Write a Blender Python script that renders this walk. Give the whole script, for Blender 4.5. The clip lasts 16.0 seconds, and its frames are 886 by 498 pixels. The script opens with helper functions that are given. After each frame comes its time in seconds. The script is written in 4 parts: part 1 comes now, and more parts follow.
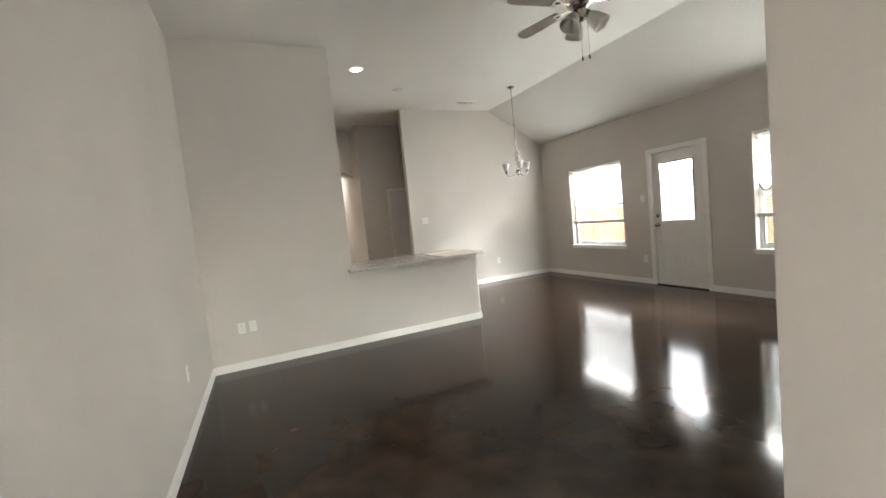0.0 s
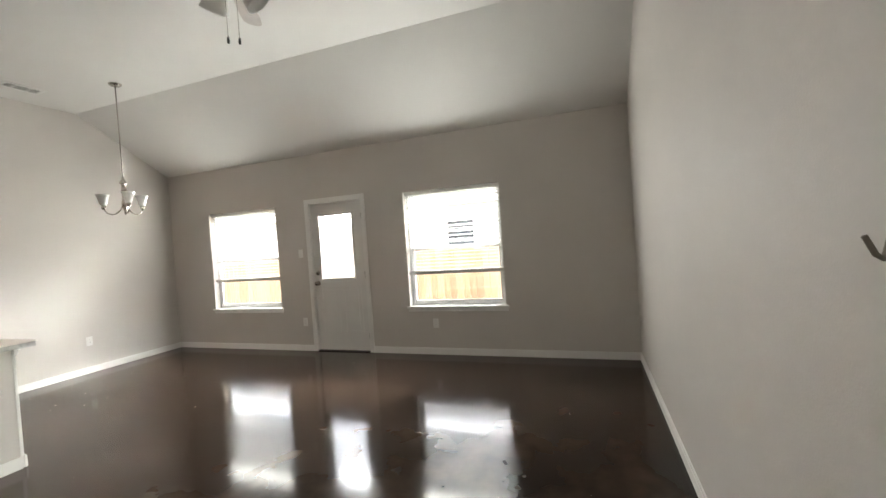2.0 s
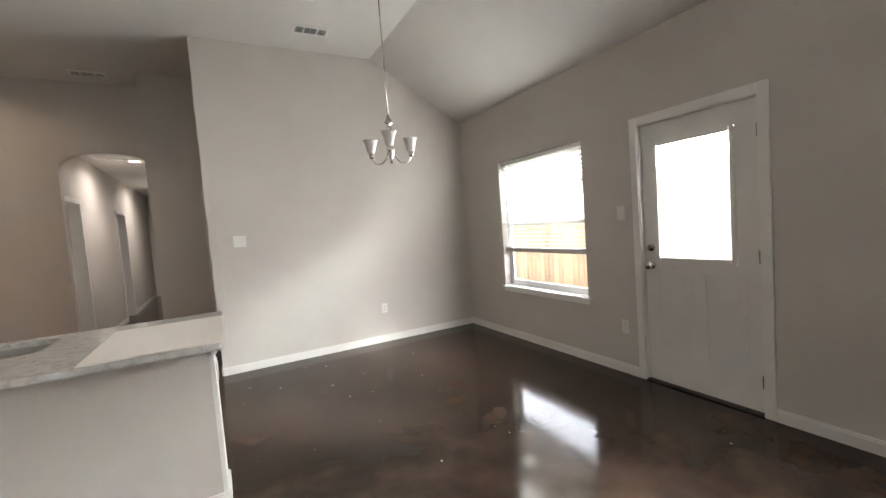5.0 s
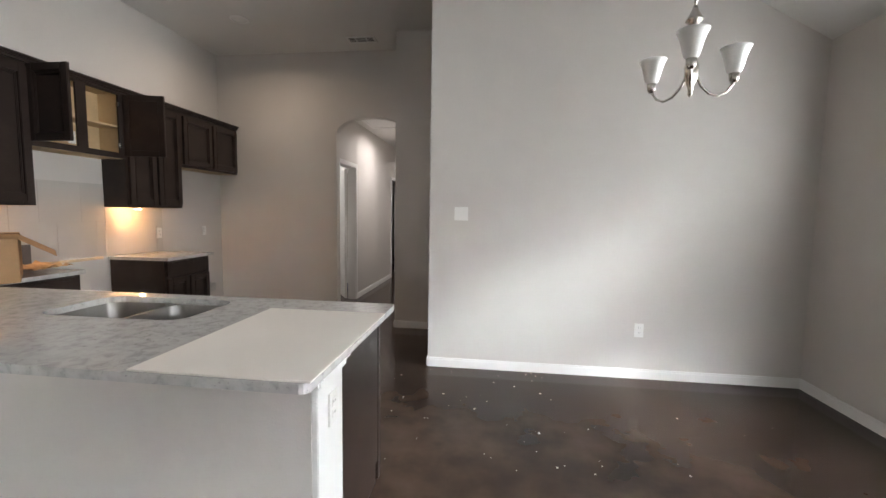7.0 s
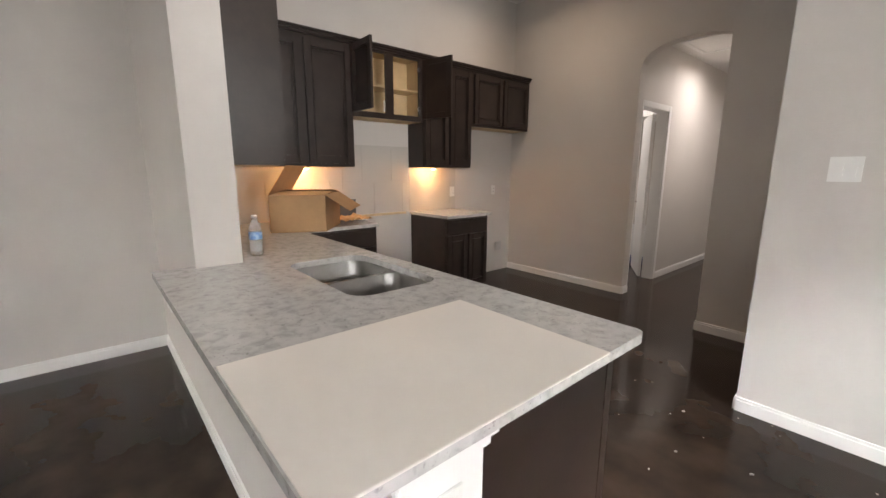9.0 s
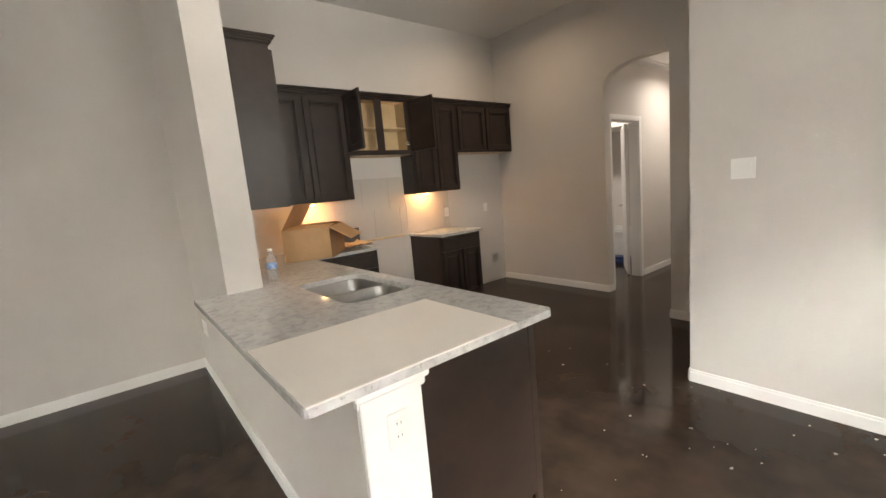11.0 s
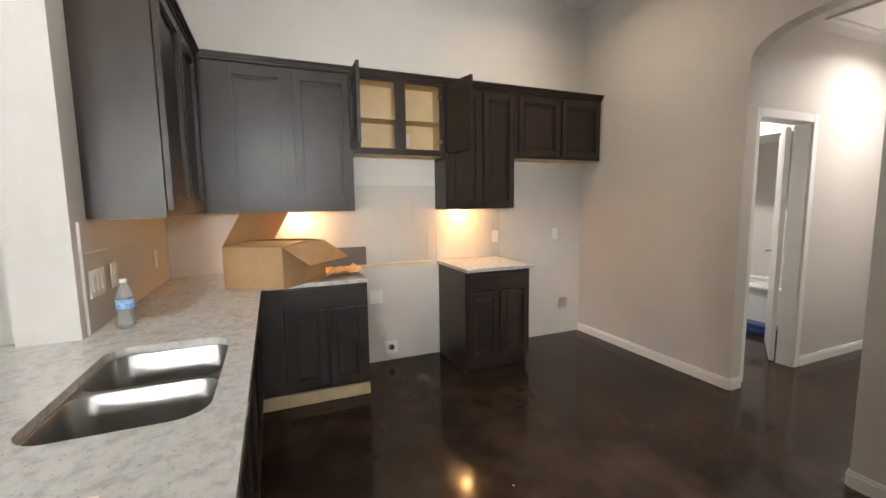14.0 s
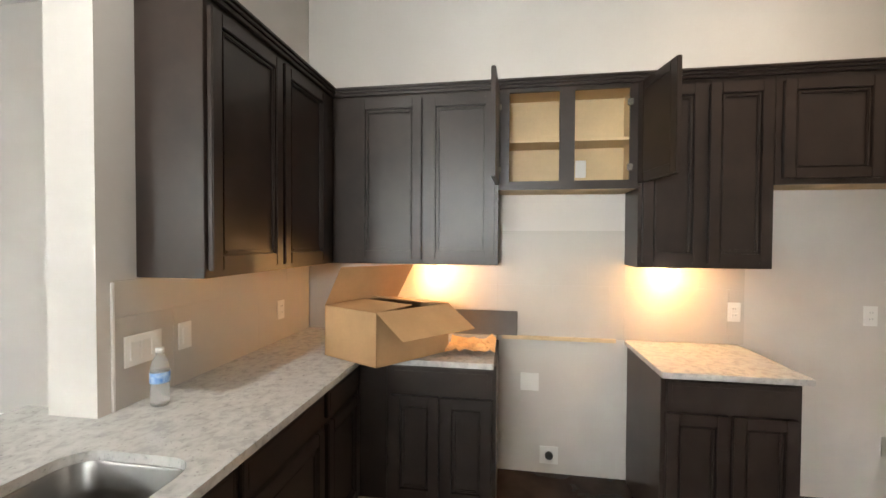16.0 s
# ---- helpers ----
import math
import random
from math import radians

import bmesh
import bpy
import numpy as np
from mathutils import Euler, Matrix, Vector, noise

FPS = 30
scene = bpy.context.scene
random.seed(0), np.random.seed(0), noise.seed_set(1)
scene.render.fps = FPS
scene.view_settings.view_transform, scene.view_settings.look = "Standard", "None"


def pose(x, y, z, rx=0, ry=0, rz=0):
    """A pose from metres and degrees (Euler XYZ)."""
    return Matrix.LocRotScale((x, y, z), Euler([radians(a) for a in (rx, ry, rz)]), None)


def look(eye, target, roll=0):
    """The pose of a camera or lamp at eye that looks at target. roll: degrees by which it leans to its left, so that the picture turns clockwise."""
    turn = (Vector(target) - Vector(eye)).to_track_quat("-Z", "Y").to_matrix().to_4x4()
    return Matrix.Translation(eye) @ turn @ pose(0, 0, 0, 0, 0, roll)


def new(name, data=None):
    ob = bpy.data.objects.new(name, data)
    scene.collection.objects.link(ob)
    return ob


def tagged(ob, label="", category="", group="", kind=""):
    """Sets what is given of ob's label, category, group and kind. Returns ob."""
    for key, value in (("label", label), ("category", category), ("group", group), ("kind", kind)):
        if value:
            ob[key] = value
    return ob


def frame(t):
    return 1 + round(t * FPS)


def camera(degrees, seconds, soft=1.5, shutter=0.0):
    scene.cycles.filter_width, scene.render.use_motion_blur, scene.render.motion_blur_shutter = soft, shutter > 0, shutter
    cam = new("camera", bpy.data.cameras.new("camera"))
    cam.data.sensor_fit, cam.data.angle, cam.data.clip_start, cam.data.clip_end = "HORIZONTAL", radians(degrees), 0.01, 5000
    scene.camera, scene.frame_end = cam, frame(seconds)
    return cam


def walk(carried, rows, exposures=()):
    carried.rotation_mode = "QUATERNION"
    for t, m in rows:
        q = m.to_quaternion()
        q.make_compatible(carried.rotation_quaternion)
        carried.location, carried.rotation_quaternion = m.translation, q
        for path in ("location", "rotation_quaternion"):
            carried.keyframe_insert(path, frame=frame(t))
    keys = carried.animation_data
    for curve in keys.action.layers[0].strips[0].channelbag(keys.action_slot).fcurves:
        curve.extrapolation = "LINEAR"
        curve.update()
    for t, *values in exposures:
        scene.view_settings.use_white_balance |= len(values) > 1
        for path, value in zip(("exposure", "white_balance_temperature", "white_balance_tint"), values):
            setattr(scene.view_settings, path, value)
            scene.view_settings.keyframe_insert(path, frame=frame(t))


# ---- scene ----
cam = camera(94.54, 16.0)
PATH = [
    (0, pose(0.745, 0.872, 1.382, 85.69, 5.82, -24.03)),
    (0.5, look((0.845, 1.231, 1.373), (2.003, 2.838, 1.093), -4.5)),
    (1, pose(0.996, 1.456, 1.394, 83.74, 2.60, -52.27)),
    (1.5, pose(1.258, 1.644, 1.412, 88.27, 4.62, -67.88)),
    (2, pose(1.597, 1.782, 1.408, 88.87, 3.98, -70.60)),
    (2.5, pose(1.929, 1.989, 1.393, 88.80, 3.79, -73.29)),
    (3, pose(2.305, 2.133, 1.370, 89.71, 4.89, -69.23)),
    (3.5, pose(2.631, 2.405, 1.397, 90.65, 3.60, -61.20)),
    (4, pose(2.905, 2.688, 1.422, 91.68, 3.55, -48.39)),
    (4.5, pose(3.207, 2.936, 1.394, 91.50, 1.11, -35.63)),
    (4.7, pose(3.287, 3.069, 1.389, 88.69, 2.54, -32.33)),
    (6.8, pose(3.833, 4.373, 1.392, 84.61, -1.88, 0.11)),
    (7, pose(3.843, 4.484, 1.368, 85.02, -0.91, 7.01)),
    (7.5, pose(3.884, 4.769, 1.350, 79.35, 2.28, 17.90)),
    (8, pose(3.849, 4.999, 1.360, 80.61, 0.27, 22.29)),
    (8.5, pose(3.796, 5.213, 1.348, 78.41, -0.25, 31.17)),
    (9, pose(3.818, 5.332, 1.359, 79.00, -0.23, 49.32)),
    (9.2, pose(3.818, 5.388, 1.363, 79.40, 1.47, 54.90)),
    (11.3, pose(4.356, 5.207, 1.406, 82.49, 5.67, 49.85)),
    (11.5, pose(4.321, 5.282, 1.389, 84.34, 4.27, 48.61)),
    (12, pose(4.478, 5.535, 1.387, 83.02, 0.78, 47.03)),
    (12.5, pose(4.384, 5.835, 1.384, 82.67, 0.04, 45.03)),
    (13, pose(4.225, 6.156, 1.387, 83.44, -0.42, 53.76)),
    (13.5, pose(3.988, 6.428, 1.390, 81.08, 0.26, 64.78)),
    (14, pose(3.685, 6.601, 1.424, 83.73, 0.72, 67.33)),
    (14.5, pose(3.428, 6.801, 1.444, 87.83, 1.98, 78.94)),
    (15, pose(3.219, 6.974, 1.459, 91.21, 2.29, 86.58)),
    (15.5, pose(3.004, 7.107, 1.508, 91.39, 0.08, 90.48)),
    (16, pose(2.865, 7.280, 1.526, 88.82, -0.29, 99.04)),
]
EXPOSURES = [(0, 5.4, 7100, 10), (3, 5.3, 7100, 10), (4.5, 5.15, 7050, 12), (7, 5.15, 6500, 12), (9, 5.25, 6900, 15), (11.5, 5.25, 7500, 12), (13, 5.3, 7600, 15), (13.5, 5.55, 7050, 12), (14.5, 5.85, 6700, 8), (16, 6.0, 6800, 8)]
walk(cam, PATH, EXPOSURES)

# ---- light ----
DAY_W = 1.1
world = bpy.data.worlds.new("sky")
scene.world = world
world.use_nodes = True
_n, _l = world.node_tree.nodes, world.node_tree.links
SUN_ELEVATION, SUN_AZIMUTH = radians(22), radians(118)
_sky = _n.new("ShaderNodeTexSky")
_sky.sky_type, _sky.sun_disc = "NISHITA", False
_sky.sun_elevation, _sky.sun_rotation = SUN_ELEVATION, SUN_AZIMUTH
_sky.dust_density = 1.0
_hsv = _n.new("ShaderNodeHueSaturation")
_hsv.inputs["Saturation"].default_value = 0.35
_l.new(_sky.outputs[0], _hsv.inputs["Color"])
_l.new(_hsv.outputs[0], _n["Background"].inputs[0])
_n["Background"].inputs[1].default_value = 0.15
sun_data = bpy.data.lights.new("sun", "SUN")
sun_data.energy, sun_data.angle, sun_data.color = 0.6, radians(16), (0.86, 0.95, 1.0)
sun = new("sun", sun_data)
_dir = Vector((math.sin(SUN_AZIMUTH) * math.cos(SUN_ELEVATION), math.cos(SUN_AZIMUTH) * math.cos(SUN_ELEVATION), math.sin(SUN_ELEVATION)))
sun.matrix_world = look(_dir * 30, (0, 0, 0))


def sky_lamp(x, y, width, z, watts, drop, spread, way=-1, side=0.0):
    """A strip lamp added at one opening's head in place of daylight; drop is how steeply it slants down."""
    d = bpy.data.lights.new("window_daylight", "AREA")
    d.shape, d.size, d.size_y, d.energy, d.color, d.spread = "RECTANGLE", width, 0.19, watts, (0.93, 0.98, 1.0), radians(spread)
    new("window_daylight", d).matrix_world = look((x, y, z), (x - 1, y + side, z - drop) if way < 0 else (x, y + 1, z - drop))


sky_lamp(6.342, 6.60, 1.14, 1.93, DAY_W * 0.30, -0.1, 170)
# narrow extra beam, tilted up, added to brighten the upper kitchen wall
sky_lamp(6.342, 6.75, 0.9, 1.87, DAY_W * 0.18, -0.15, 44, -1, 0.08)
sky_lamp(6.342, 3.34, 1.14, 1.93, DAY_W * 0.78, 0.05, 175)
sky_lamp(6.465, 5.00, 0.48, 1.81, DAY_W * 0.6, -0.3, 175)
# unseen lamp added in the entry opening to brighten that side
sky_lamp(0.86, -2.12, 0.85, 1.95, DAY_W * 0.22, 0.2, 170, 1)


# ---- materials ----
def material(name, colour, rough=0.5, metal=0.0, vary=0.0, vscale=3.0, bump=0.0, bscale=200.0, spec=0.5, second=None, fine=0.0, fscale=60.0):
    """A principled material with two scales of colour variation and fine relief."""
    m = bpy.data.materials.new(name)
    m.use_nodes = True
    t = m.node_tree
    b = t.nodes["Principled BSDF"]
    b.inputs["Roughness"].default_value, b.inputs["Metallic"].default_value = rough, metal
    b.inputs["Specular IOR Level"].default_value = spec
    b.inputs["Base Color"].default_value = (*colour, 1)
    co = t.nodes.new("ShaderNodeTexCoord")
    if vary or second:
        no = t.nodes.new("ShaderNodeTexNoise")
        no.inputs["Scale"].default_value, no.inputs["Detail"].default_value = vscale, 5
        t.links.new(co.outputs["Object"], no.inputs["Vector"])
        ramp = t.nodes.new("ShaderNodeValToRGB")
        lo = second or [c * (1 - vary) for c in colour]
        hi = colour if second else [min(1, c * (1 + vary)) for c in colour]
        ramp.color_ramp.elements[0].position, ramp.color_ramp.elements[1].position = 0.3, 0.7
        ramp.color_ramp.elements[0].color, ramp.color_ramp.elements[1].color = (*lo, 1), (*hi, 1)
        t.links.new(no.outputs["Fac"], ramp.inputs["Fac"])
        out = ramp.outputs["Color"]
        if fine:
            n2 = t.nodes.new("ShaderNodeTexNoise")
            n2.inputs["Scale"].default_value, n2.inputs["Detail"].default_value = fscale, 3
            t.links.new(co.outputs["Object"], n2.inputs["Vector"])
            mp = t.nodes.new("ShaderNodeMapRange")
            mp.inputs["To Min"].default_value, mp.inputs["To Max"].default_value = 1 - fine, 1 + fine
            t.links.new(n2.outputs["Fac"], mp.inputs["Value"])
            mx = t.nodes.new("ShaderNodeVectorMath")
            mx.operation = "SCALE"
            t.links.new(out, mx.inputs[0])
            t.links.new(mp.outputs[0], mx.inputs["Scale"])
            out = mx.outputs[0]
        t.links.new(out, b.inputs["Base Color"])
    if bump:
        bn = t.nodes.new("ShaderNodeTexNoise")
        bn.inputs["Scale"].default_value, bn.inputs["Detail"].default_value = bscale, 3
        t.links.new(co.outputs["Object"], bn.inputs["Vector"])
        bp = t.nodes.new("ShaderNodeBump")
        bp.inputs["Strength"].default_value, bp.inputs["Distance"].default_value = bump, 0.002
        t.links.new(bn.outputs["Fac"], bp.inputs["Height"])
        t.links.new(bp.outputs["Normal"], b.inputs["Normal"])
    return m


WALL = material("greige_wall_paint", (0.60, 0.565, 0.53), 0.62, vary=0.03, vscale=1.2, bump=0.25, bscale=160, fine=0.02, spec=0.35)
CEIL = material("flat_white_ceiling_paint", (0.74, 0.725, 0.70), 0.8, vary=0.02, vscale=0.8, bump=0.3, bscale=120, fine=0.02, spec=0.2)
TRIM = material("white_semigloss_trim", (0.80, 0.79, 0.77), 0.35, vary=0.02, vscale=4, bump=0.05, bscale=60)
DOORPAINT = material("white_door_paint", (0.76, 0.75, 0.73), 0.4, vary=0.02, vscale=5, bump=0.05, bscale=80)
PLASTIC = material("white_plastic", (0.78, 0.77, 0.74), 0.35, vary=0.02, vscale=10)
# near-black for slots and dark fittings, and for the hall-end doorway's shade
DARKPARTS_SHADE = material("dark_parts_and_shade", (0.03, 0.03, 0.03), 0.6)
CAB = material("espresso_cabinet_stain", (0.0265, 0.0165, 0.0125), 0.38, vary=0.25, vscale=6, bump=0.08, bscale=90, fine=0.15, fscale=40, spec=0.5)
CABIN = material("maple_cabinet_interior", (0.60, 0.44, 0.25), 0.5, vary=0.08, vscale=5, fine=0.05)
RAWWOOD = material("raw_pine", (0.62, 0.48, 0.30), 0.7, vary=0.15, vscale=9, fine=0.1)
STEEL = material("brushed_steel", (0.55, 0.54, 0.52), 0.33, metal=1.0, vary=0.05, vscale=20, bump=0.05, bscale=300)
SINKSTEEL = material("satin_sink_steel", (0.33, 0.32, 0.31), 0.33, metal=1.0, vary=0.06, vscale=20, bump=0.05, bscale=300)
NICKEL = material("brushed_nickel", (0.50, 0.47, 0.43), 0.25, metal=1.0, vary=0.04, vscale=30)
CARD = material("brown_cardboard", (0.42, 0.25, 0.12), 0.75, vary=0.08, vscale=6, bump=0.1, bscale=60, fine=0.06)
BOARD = material("white_foam_board", (0.74, 0.70, 0.65), 0.5, vary=0.02, vscale=3, fine=0.015)
BLIND = material("white_blind_slat", (0.80, 0.79, 0.76), 0.45, vary=0.02, vscale=12)
VINYL = material("white_vinyl_window", (0.80, 0.80, 0.79), 0.35, vary=0.01, vscale=8)
CABLE = material("grey_cable_sheath", (0.24, 0.21, 0.175), 0.5, vary=0.1, vscale=30)
FENCEWOOD = material("cedar_fence", (0.115, 0.069, 0.070), 0.8, vary=0.25, vscale=2.5, bump=0.3, bscale=40, fine=0.15, fscale=25)
SIDING = material("white_siding", (0.62, 0.60, 0.56), 0.6, vary=0.03, vscale=2)
ROOF = material("grey_shingles", (0.18, 0.17, 0.16), 0.9, vary=0.3, vscale=6, fine=0.3)
GRASS = material("dry_lawn", (0.17, 0.15, 0.10), 0.9, vary=0.4, vscale=2, bump=0.6, bscale=40, fine=0.3)
TUB = material("white_enamel", (0.82, 0.82, 0.81), 0.15)
BLUE = material("blue_plastic", (0.02, 0.05, 0.16), 0.4, vary=0.1)
BLADE = material("whitewashed_fan_blade", (0.55, 0.50, 0.46), 0.5, vary=0.1, vscale=8, fine=0.08)
DARKGLASS = material("dark_window_glass", (0.03, 0.035, 0.04), 0.08)
GREYTILE = material("dark_grey_tile_sample", (0.10, 0.09, 0.085), 0.5, vary=0.1, vscale=10)


def floor_material():
    m = bpy.data.materials.new("stained_concrete")
    m.use_nodes = True
    t = m.node_tree
    b = t.nodes["Principled BSDF"]
    co = t.nodes.new("ShaderNodeTexCoord")
    a = t.nodes.new("ShaderNodeTexNoise")
    a.inputs["Scale"].default_value, a.inputs["Detail"].default_value, a.inputs["Distortion"].default_value = 1.1, 3, 0.0
    c = t.nodes.new("ShaderNodeTexNoise")
    c.inputs["Scale"].default_value, c.inputs["Detail"].default_value, c.inputs["Distortion"].default_value = 4.0, 3, 0.0
    mix = t.nodes.new("ShaderNodeMix")
    mix.inputs["Factor"].default_value = 0.45
    for n in (a, c):
        t.links.new(co.outputs["Object"], n.inputs["Vector"])
    t.links.new(a.outputs["Fac"], mix.inputs["A"])
    t.links.new(c.outputs["Fac"], mix.inputs["B"])
    r = t.nodes.new("ShaderNodeValToRGB")
    r.color_ramp.interpolation = "B_SPLINE"
    r.color_ramp.elements[0].position, r.color_ramp.elements[1].position = 0.30, 0.72
    r.color_ramp.elements[0].color, r.color_ramp.elements[1].color = (0.014, 0.009, 0.007, 1), (0.074, 0.048, 0.036, 1)
    e = r.color_ramp.elements.new(0.52)
    e.color = (0.034, 0.0215, 0.0155, 1)
    t.links.new(mix.outputs["Result"], r.inputs["Fac"])
    t.links.new(r.outputs["Color"], b.inputs["Base Color"])
    g = t.nodes.new("ShaderNodeMapRange")
    g.interpolation_type = "SMOOTHSTEP"
    g.inputs["From Min"].default_value, g.inputs["From Max"].default_value = 0.35, 0.7
    g.inputs["To Min"].default_value, g.inputs["To Max"].default_value = 0.10, 0.135
    t.links.new(mix.outputs["Result"], g.inputs["Value"])
    t.links.new(g.outputs[0], b.inputs["Roughness"])
    b.inputs["Specular IOR Level"].default_value = 0.22
    return m


def granite_material():
    m = bpy.data.materials.new("speckled_white_granite")
    m.use_nodes = True
    t = m.node_tree
    b = t.nodes["Principled BSDF"]
    b.inputs["Roughness"].default_value = 0.08
    co = t.nodes.new("ShaderNodeTexCoord")
    a = t.nodes.new("ShaderNodeTexNoise")
    a.inputs["Scale"].default_value, a.inputs["Detail"].default_value, a.inputs["Distortion"].default_value = 27, 6, 0.5
    r = t.nodes.new("ShaderNodeValToRGB")
    r.color_ramp.elements[0].position, r.color_ramp.elements[1].position = 0.34, 0.62
    r.color_ramp.elements[0].color, r.color_ramp.elements[1].color = (0.43, 0.42, 0.41, 1), (0.57, 0.56, 0.545, 1)
    e = r.color_ramp.elements.new(0.46)
    e.color = (0.515, 0.505, 0.49, 1)
    s = t.nodes.new("ShaderNodeTexNoise")
    s.inputs["Scale"].default_value, s.inputs["Detail"].default_value, s.inputs["Distortion"].default_value = 95, 4, 0.3
    sr = t.nodes.new("ShaderNodeValToRGB")
    sr.color_ramp.elements[0].position, sr.color_ramp.elements[1].position = 0.28, 0.38
    sr.color_ramp.elements[0].color, sr.color_ramp.elements[1].color = (0.26, 0.24, 0.25, 1), (1, 1, 1, 1)
    mx = t.nodes.new("ShaderNodeMix")
    mx.data_type, mx.blend_type = "RGBA", "MULTIPLY"
    mx.inputs["Factor"].default_value = 0.5
    for n in (a, s):
        t.links.new(co.outputs["Object"], n.inputs["Vector"])
    t.links.new(a.outputs["Fac"], r.inputs["Fac"])
    t.links.new(s.outputs["Fac"], sr.inputs["Fac"])
    t.links.new(r.outputs["Color"], mx.inputs[6])
    t.links.new(sr.outputs["Color"], mx.inputs[7])
    t.links.new(mx.outputs[2], b.inputs["Base Color"])
    return m


def glass_material(name, colour=(1, 1, 1), rough=0.0, frosted=False, clear=1.0, ior=1.45):
    m = bpy.data.materials.new(name)
    m.use_nodes = True
    b = m.node_tree.nodes["Principled BSDF"]
    b.inputs["Base Color"].default_value = (*colour, 1)
    b.inputs["Roughness"].default_value = rough
    b.inputs["Transmission Weight"].default_value = 0.35 if frosted else clear
    b.inputs["IOR"].default_value = ior
    return m


def glow_material(name, colour, strength):
    m = bpy.data.materials.new(name)
    m.use_nodes = True
    b = m.node_tree.nodes["Principled BSDF"]
    b.inputs["Base Color"].default_value = (0.8, 0.8, 0.8, 1)
    b.inputs["Emission Color"].default_value, b.inputs["Emission Strength"].default_value = (*colour, 1), strength
    return m


FLOOR, GRANITE = floor_material(), granite_material()
GLASS = glass_material("clear_pane")
FROST = glass_material("frosted_shade_glass", (0.86, 0.85, 0.82), 0.5, True)
MILKY = glass_material("milky_privacy_glass", (0.97, 0.98, 1.0), 0.5)
WARM = glow_material("warm_puck_lens", (1.0, 0.66, 0.34), 3)
CAN = glow_material("recessed_lamp_lens", (1.0, 0.88, 0.78), 0.2)


# ---- building helpers ----
def box(bm, x0, x1, y0, y1, z0, z1, bevel=0.0):
    m = Matrix.LocRotScale(((x0 + x1) / 2, (y0 + y1) / 2, (z0 + z1) / 2), None, (abs(x1 - x0), abs(y1 - y0), abs(z1 - z0)))
    vs = bmesh.ops.create_cube(bm, size=1, matrix=m)["verts"]
    if bevel:
        es = list({e for v in vs for e in v.link_edges})
        bmesh.ops.bevel(bm, geom=es, offset=bevel, segments=2, affect="EDGES")
    return bm


def boxes(*rows, bevel=0.0):
    bm = bmesh.new()
    for r in rows:
        box(bm, *r, bevel=bevel)
    return bm


def prism(points, axis, a, b):
    """Extrudes an outline: axis 'x' takes points (y, z), 'y' (x, z), 'z' (x, y), from a to b."""
    bm = bmesh.new()
    def at(p, k):
        return {"x": (k, p[0], p[1]), "y": (p[0], k, p[1]), "z": (p[0], p[1], k)}[axis]
    f0 = [bm.verts.new(at(p, a)) for p in points]
    f1 = [bm.verts.new(at(p, b)) for p in points]
    bm.faces.new(f0)
    bm.faces.new(f1[::-1])
    n = len(points)
    for i in range(n):
        bm.faces.new((f0[i], f1[i], f1[(i + 1) % n], f0[(i + 1) % n]))
    bmesh.ops.recalc_face_normals(bm, faces=bm.faces)
    return bm


def lathe(profile, centre, steps=24, bm=None):
    """Turns (radius, z) pairs round a vertical axis."""
    bm = bm or bmesh.new()
    cx, cy, cz = centre
    rings = []
    for r, z in profile:
        rings.append([bm.verts.new((cx + max(r, 1e-4) * math.cos(2 * math.pi * i / steps), cy + max(r, 1e-4) * math.sin(2 * math.pi * i / steps), cz + z)) for i in range(steps)])
    for p, q in zip(rings, rings[1:]):
        for i in range(steps):
            bm.faces.new((p[i], p[(i + 1) % steps], q[(i + 1) % steps], q[i]))
    bmesh.ops.recalc_face_normals(bm, faces=bm.faces)
    for f in bm.faces:
        f.smooth = True
    return bm


def tube(points, radius, bm=None, steps=8):
    """A round bar through the points."""
    bm = bm or bmesh.new()
    pts = [Vector(p) for p in points]
    rings = []
    for i, p in enumerate(pts):
        d = (pts[min(i + 1, len(pts) - 1)] - pts[max(i - 1, 0)]).normalized()
        u = d.orthogonal().normalized() if abs(d.z) > 0.95 else d.cross(Vector((0, 0, 1))).normalized()
        v = d.cross(u)
        rings.append([bm.verts.new(p + radius * (math.cos(2 * math.pi * k / steps) * u + math.sin(2 * math.pi * k / steps) * v)) for k in range(steps)])
    for a, b in zip(rings, rings[1:]):
        best = min(range(steps), key=lambda s: sum((a[k].co - b[(k + s) % steps].co).length for k in range(steps)))
        b[:] = b[best:] + b[:best]
        for k in range(steps):
            bm.faces.new((a[k], a[(k + 1) % steps], b[(k + 1) % steps], b[k]))
    bm.faces.new(rings[0])
    bm.faces.new(rings[-1][::-1])
    bmesh.ops.recalc_face_normals(bm, faces=bm.faces)
    for f in bm.faces:
        f.smooth = True
    return bm


def mesh_of(bm, name, mat):
    me = bpy.data.meshes.new(name)
    bm.to_mesh(me)
    bm.free()
    me.materials.append(mat)
    return me


def place_of(ob):
    m = Matrix.Identity(4)
    while ob is not None:
        m = ob.matrix_basis @ m if ob.parent is None else ob.matrix_parent_inverse @ ob.matrix_basis @ m
        ob = ob.parent
    return m


def part(name, bm, mat, parent, label=""):
    """One mesh, given in world coordinates, under a thing or a part."""
    ob = new(name, mesh_of(bm, name, mat))
    if parent is not None:
        ob.parent = parent
        ob.matrix_parent_inverse = place_of(parent).inverted()
    return tagged(ob, label)


def thing(name, base, label, category, group=""):
    ob = new(name)
    ob.empty_display_size = 0.1
    ob.matrix_basis = Matrix.Translation(base)
    return tagged(ob, label, category, group)


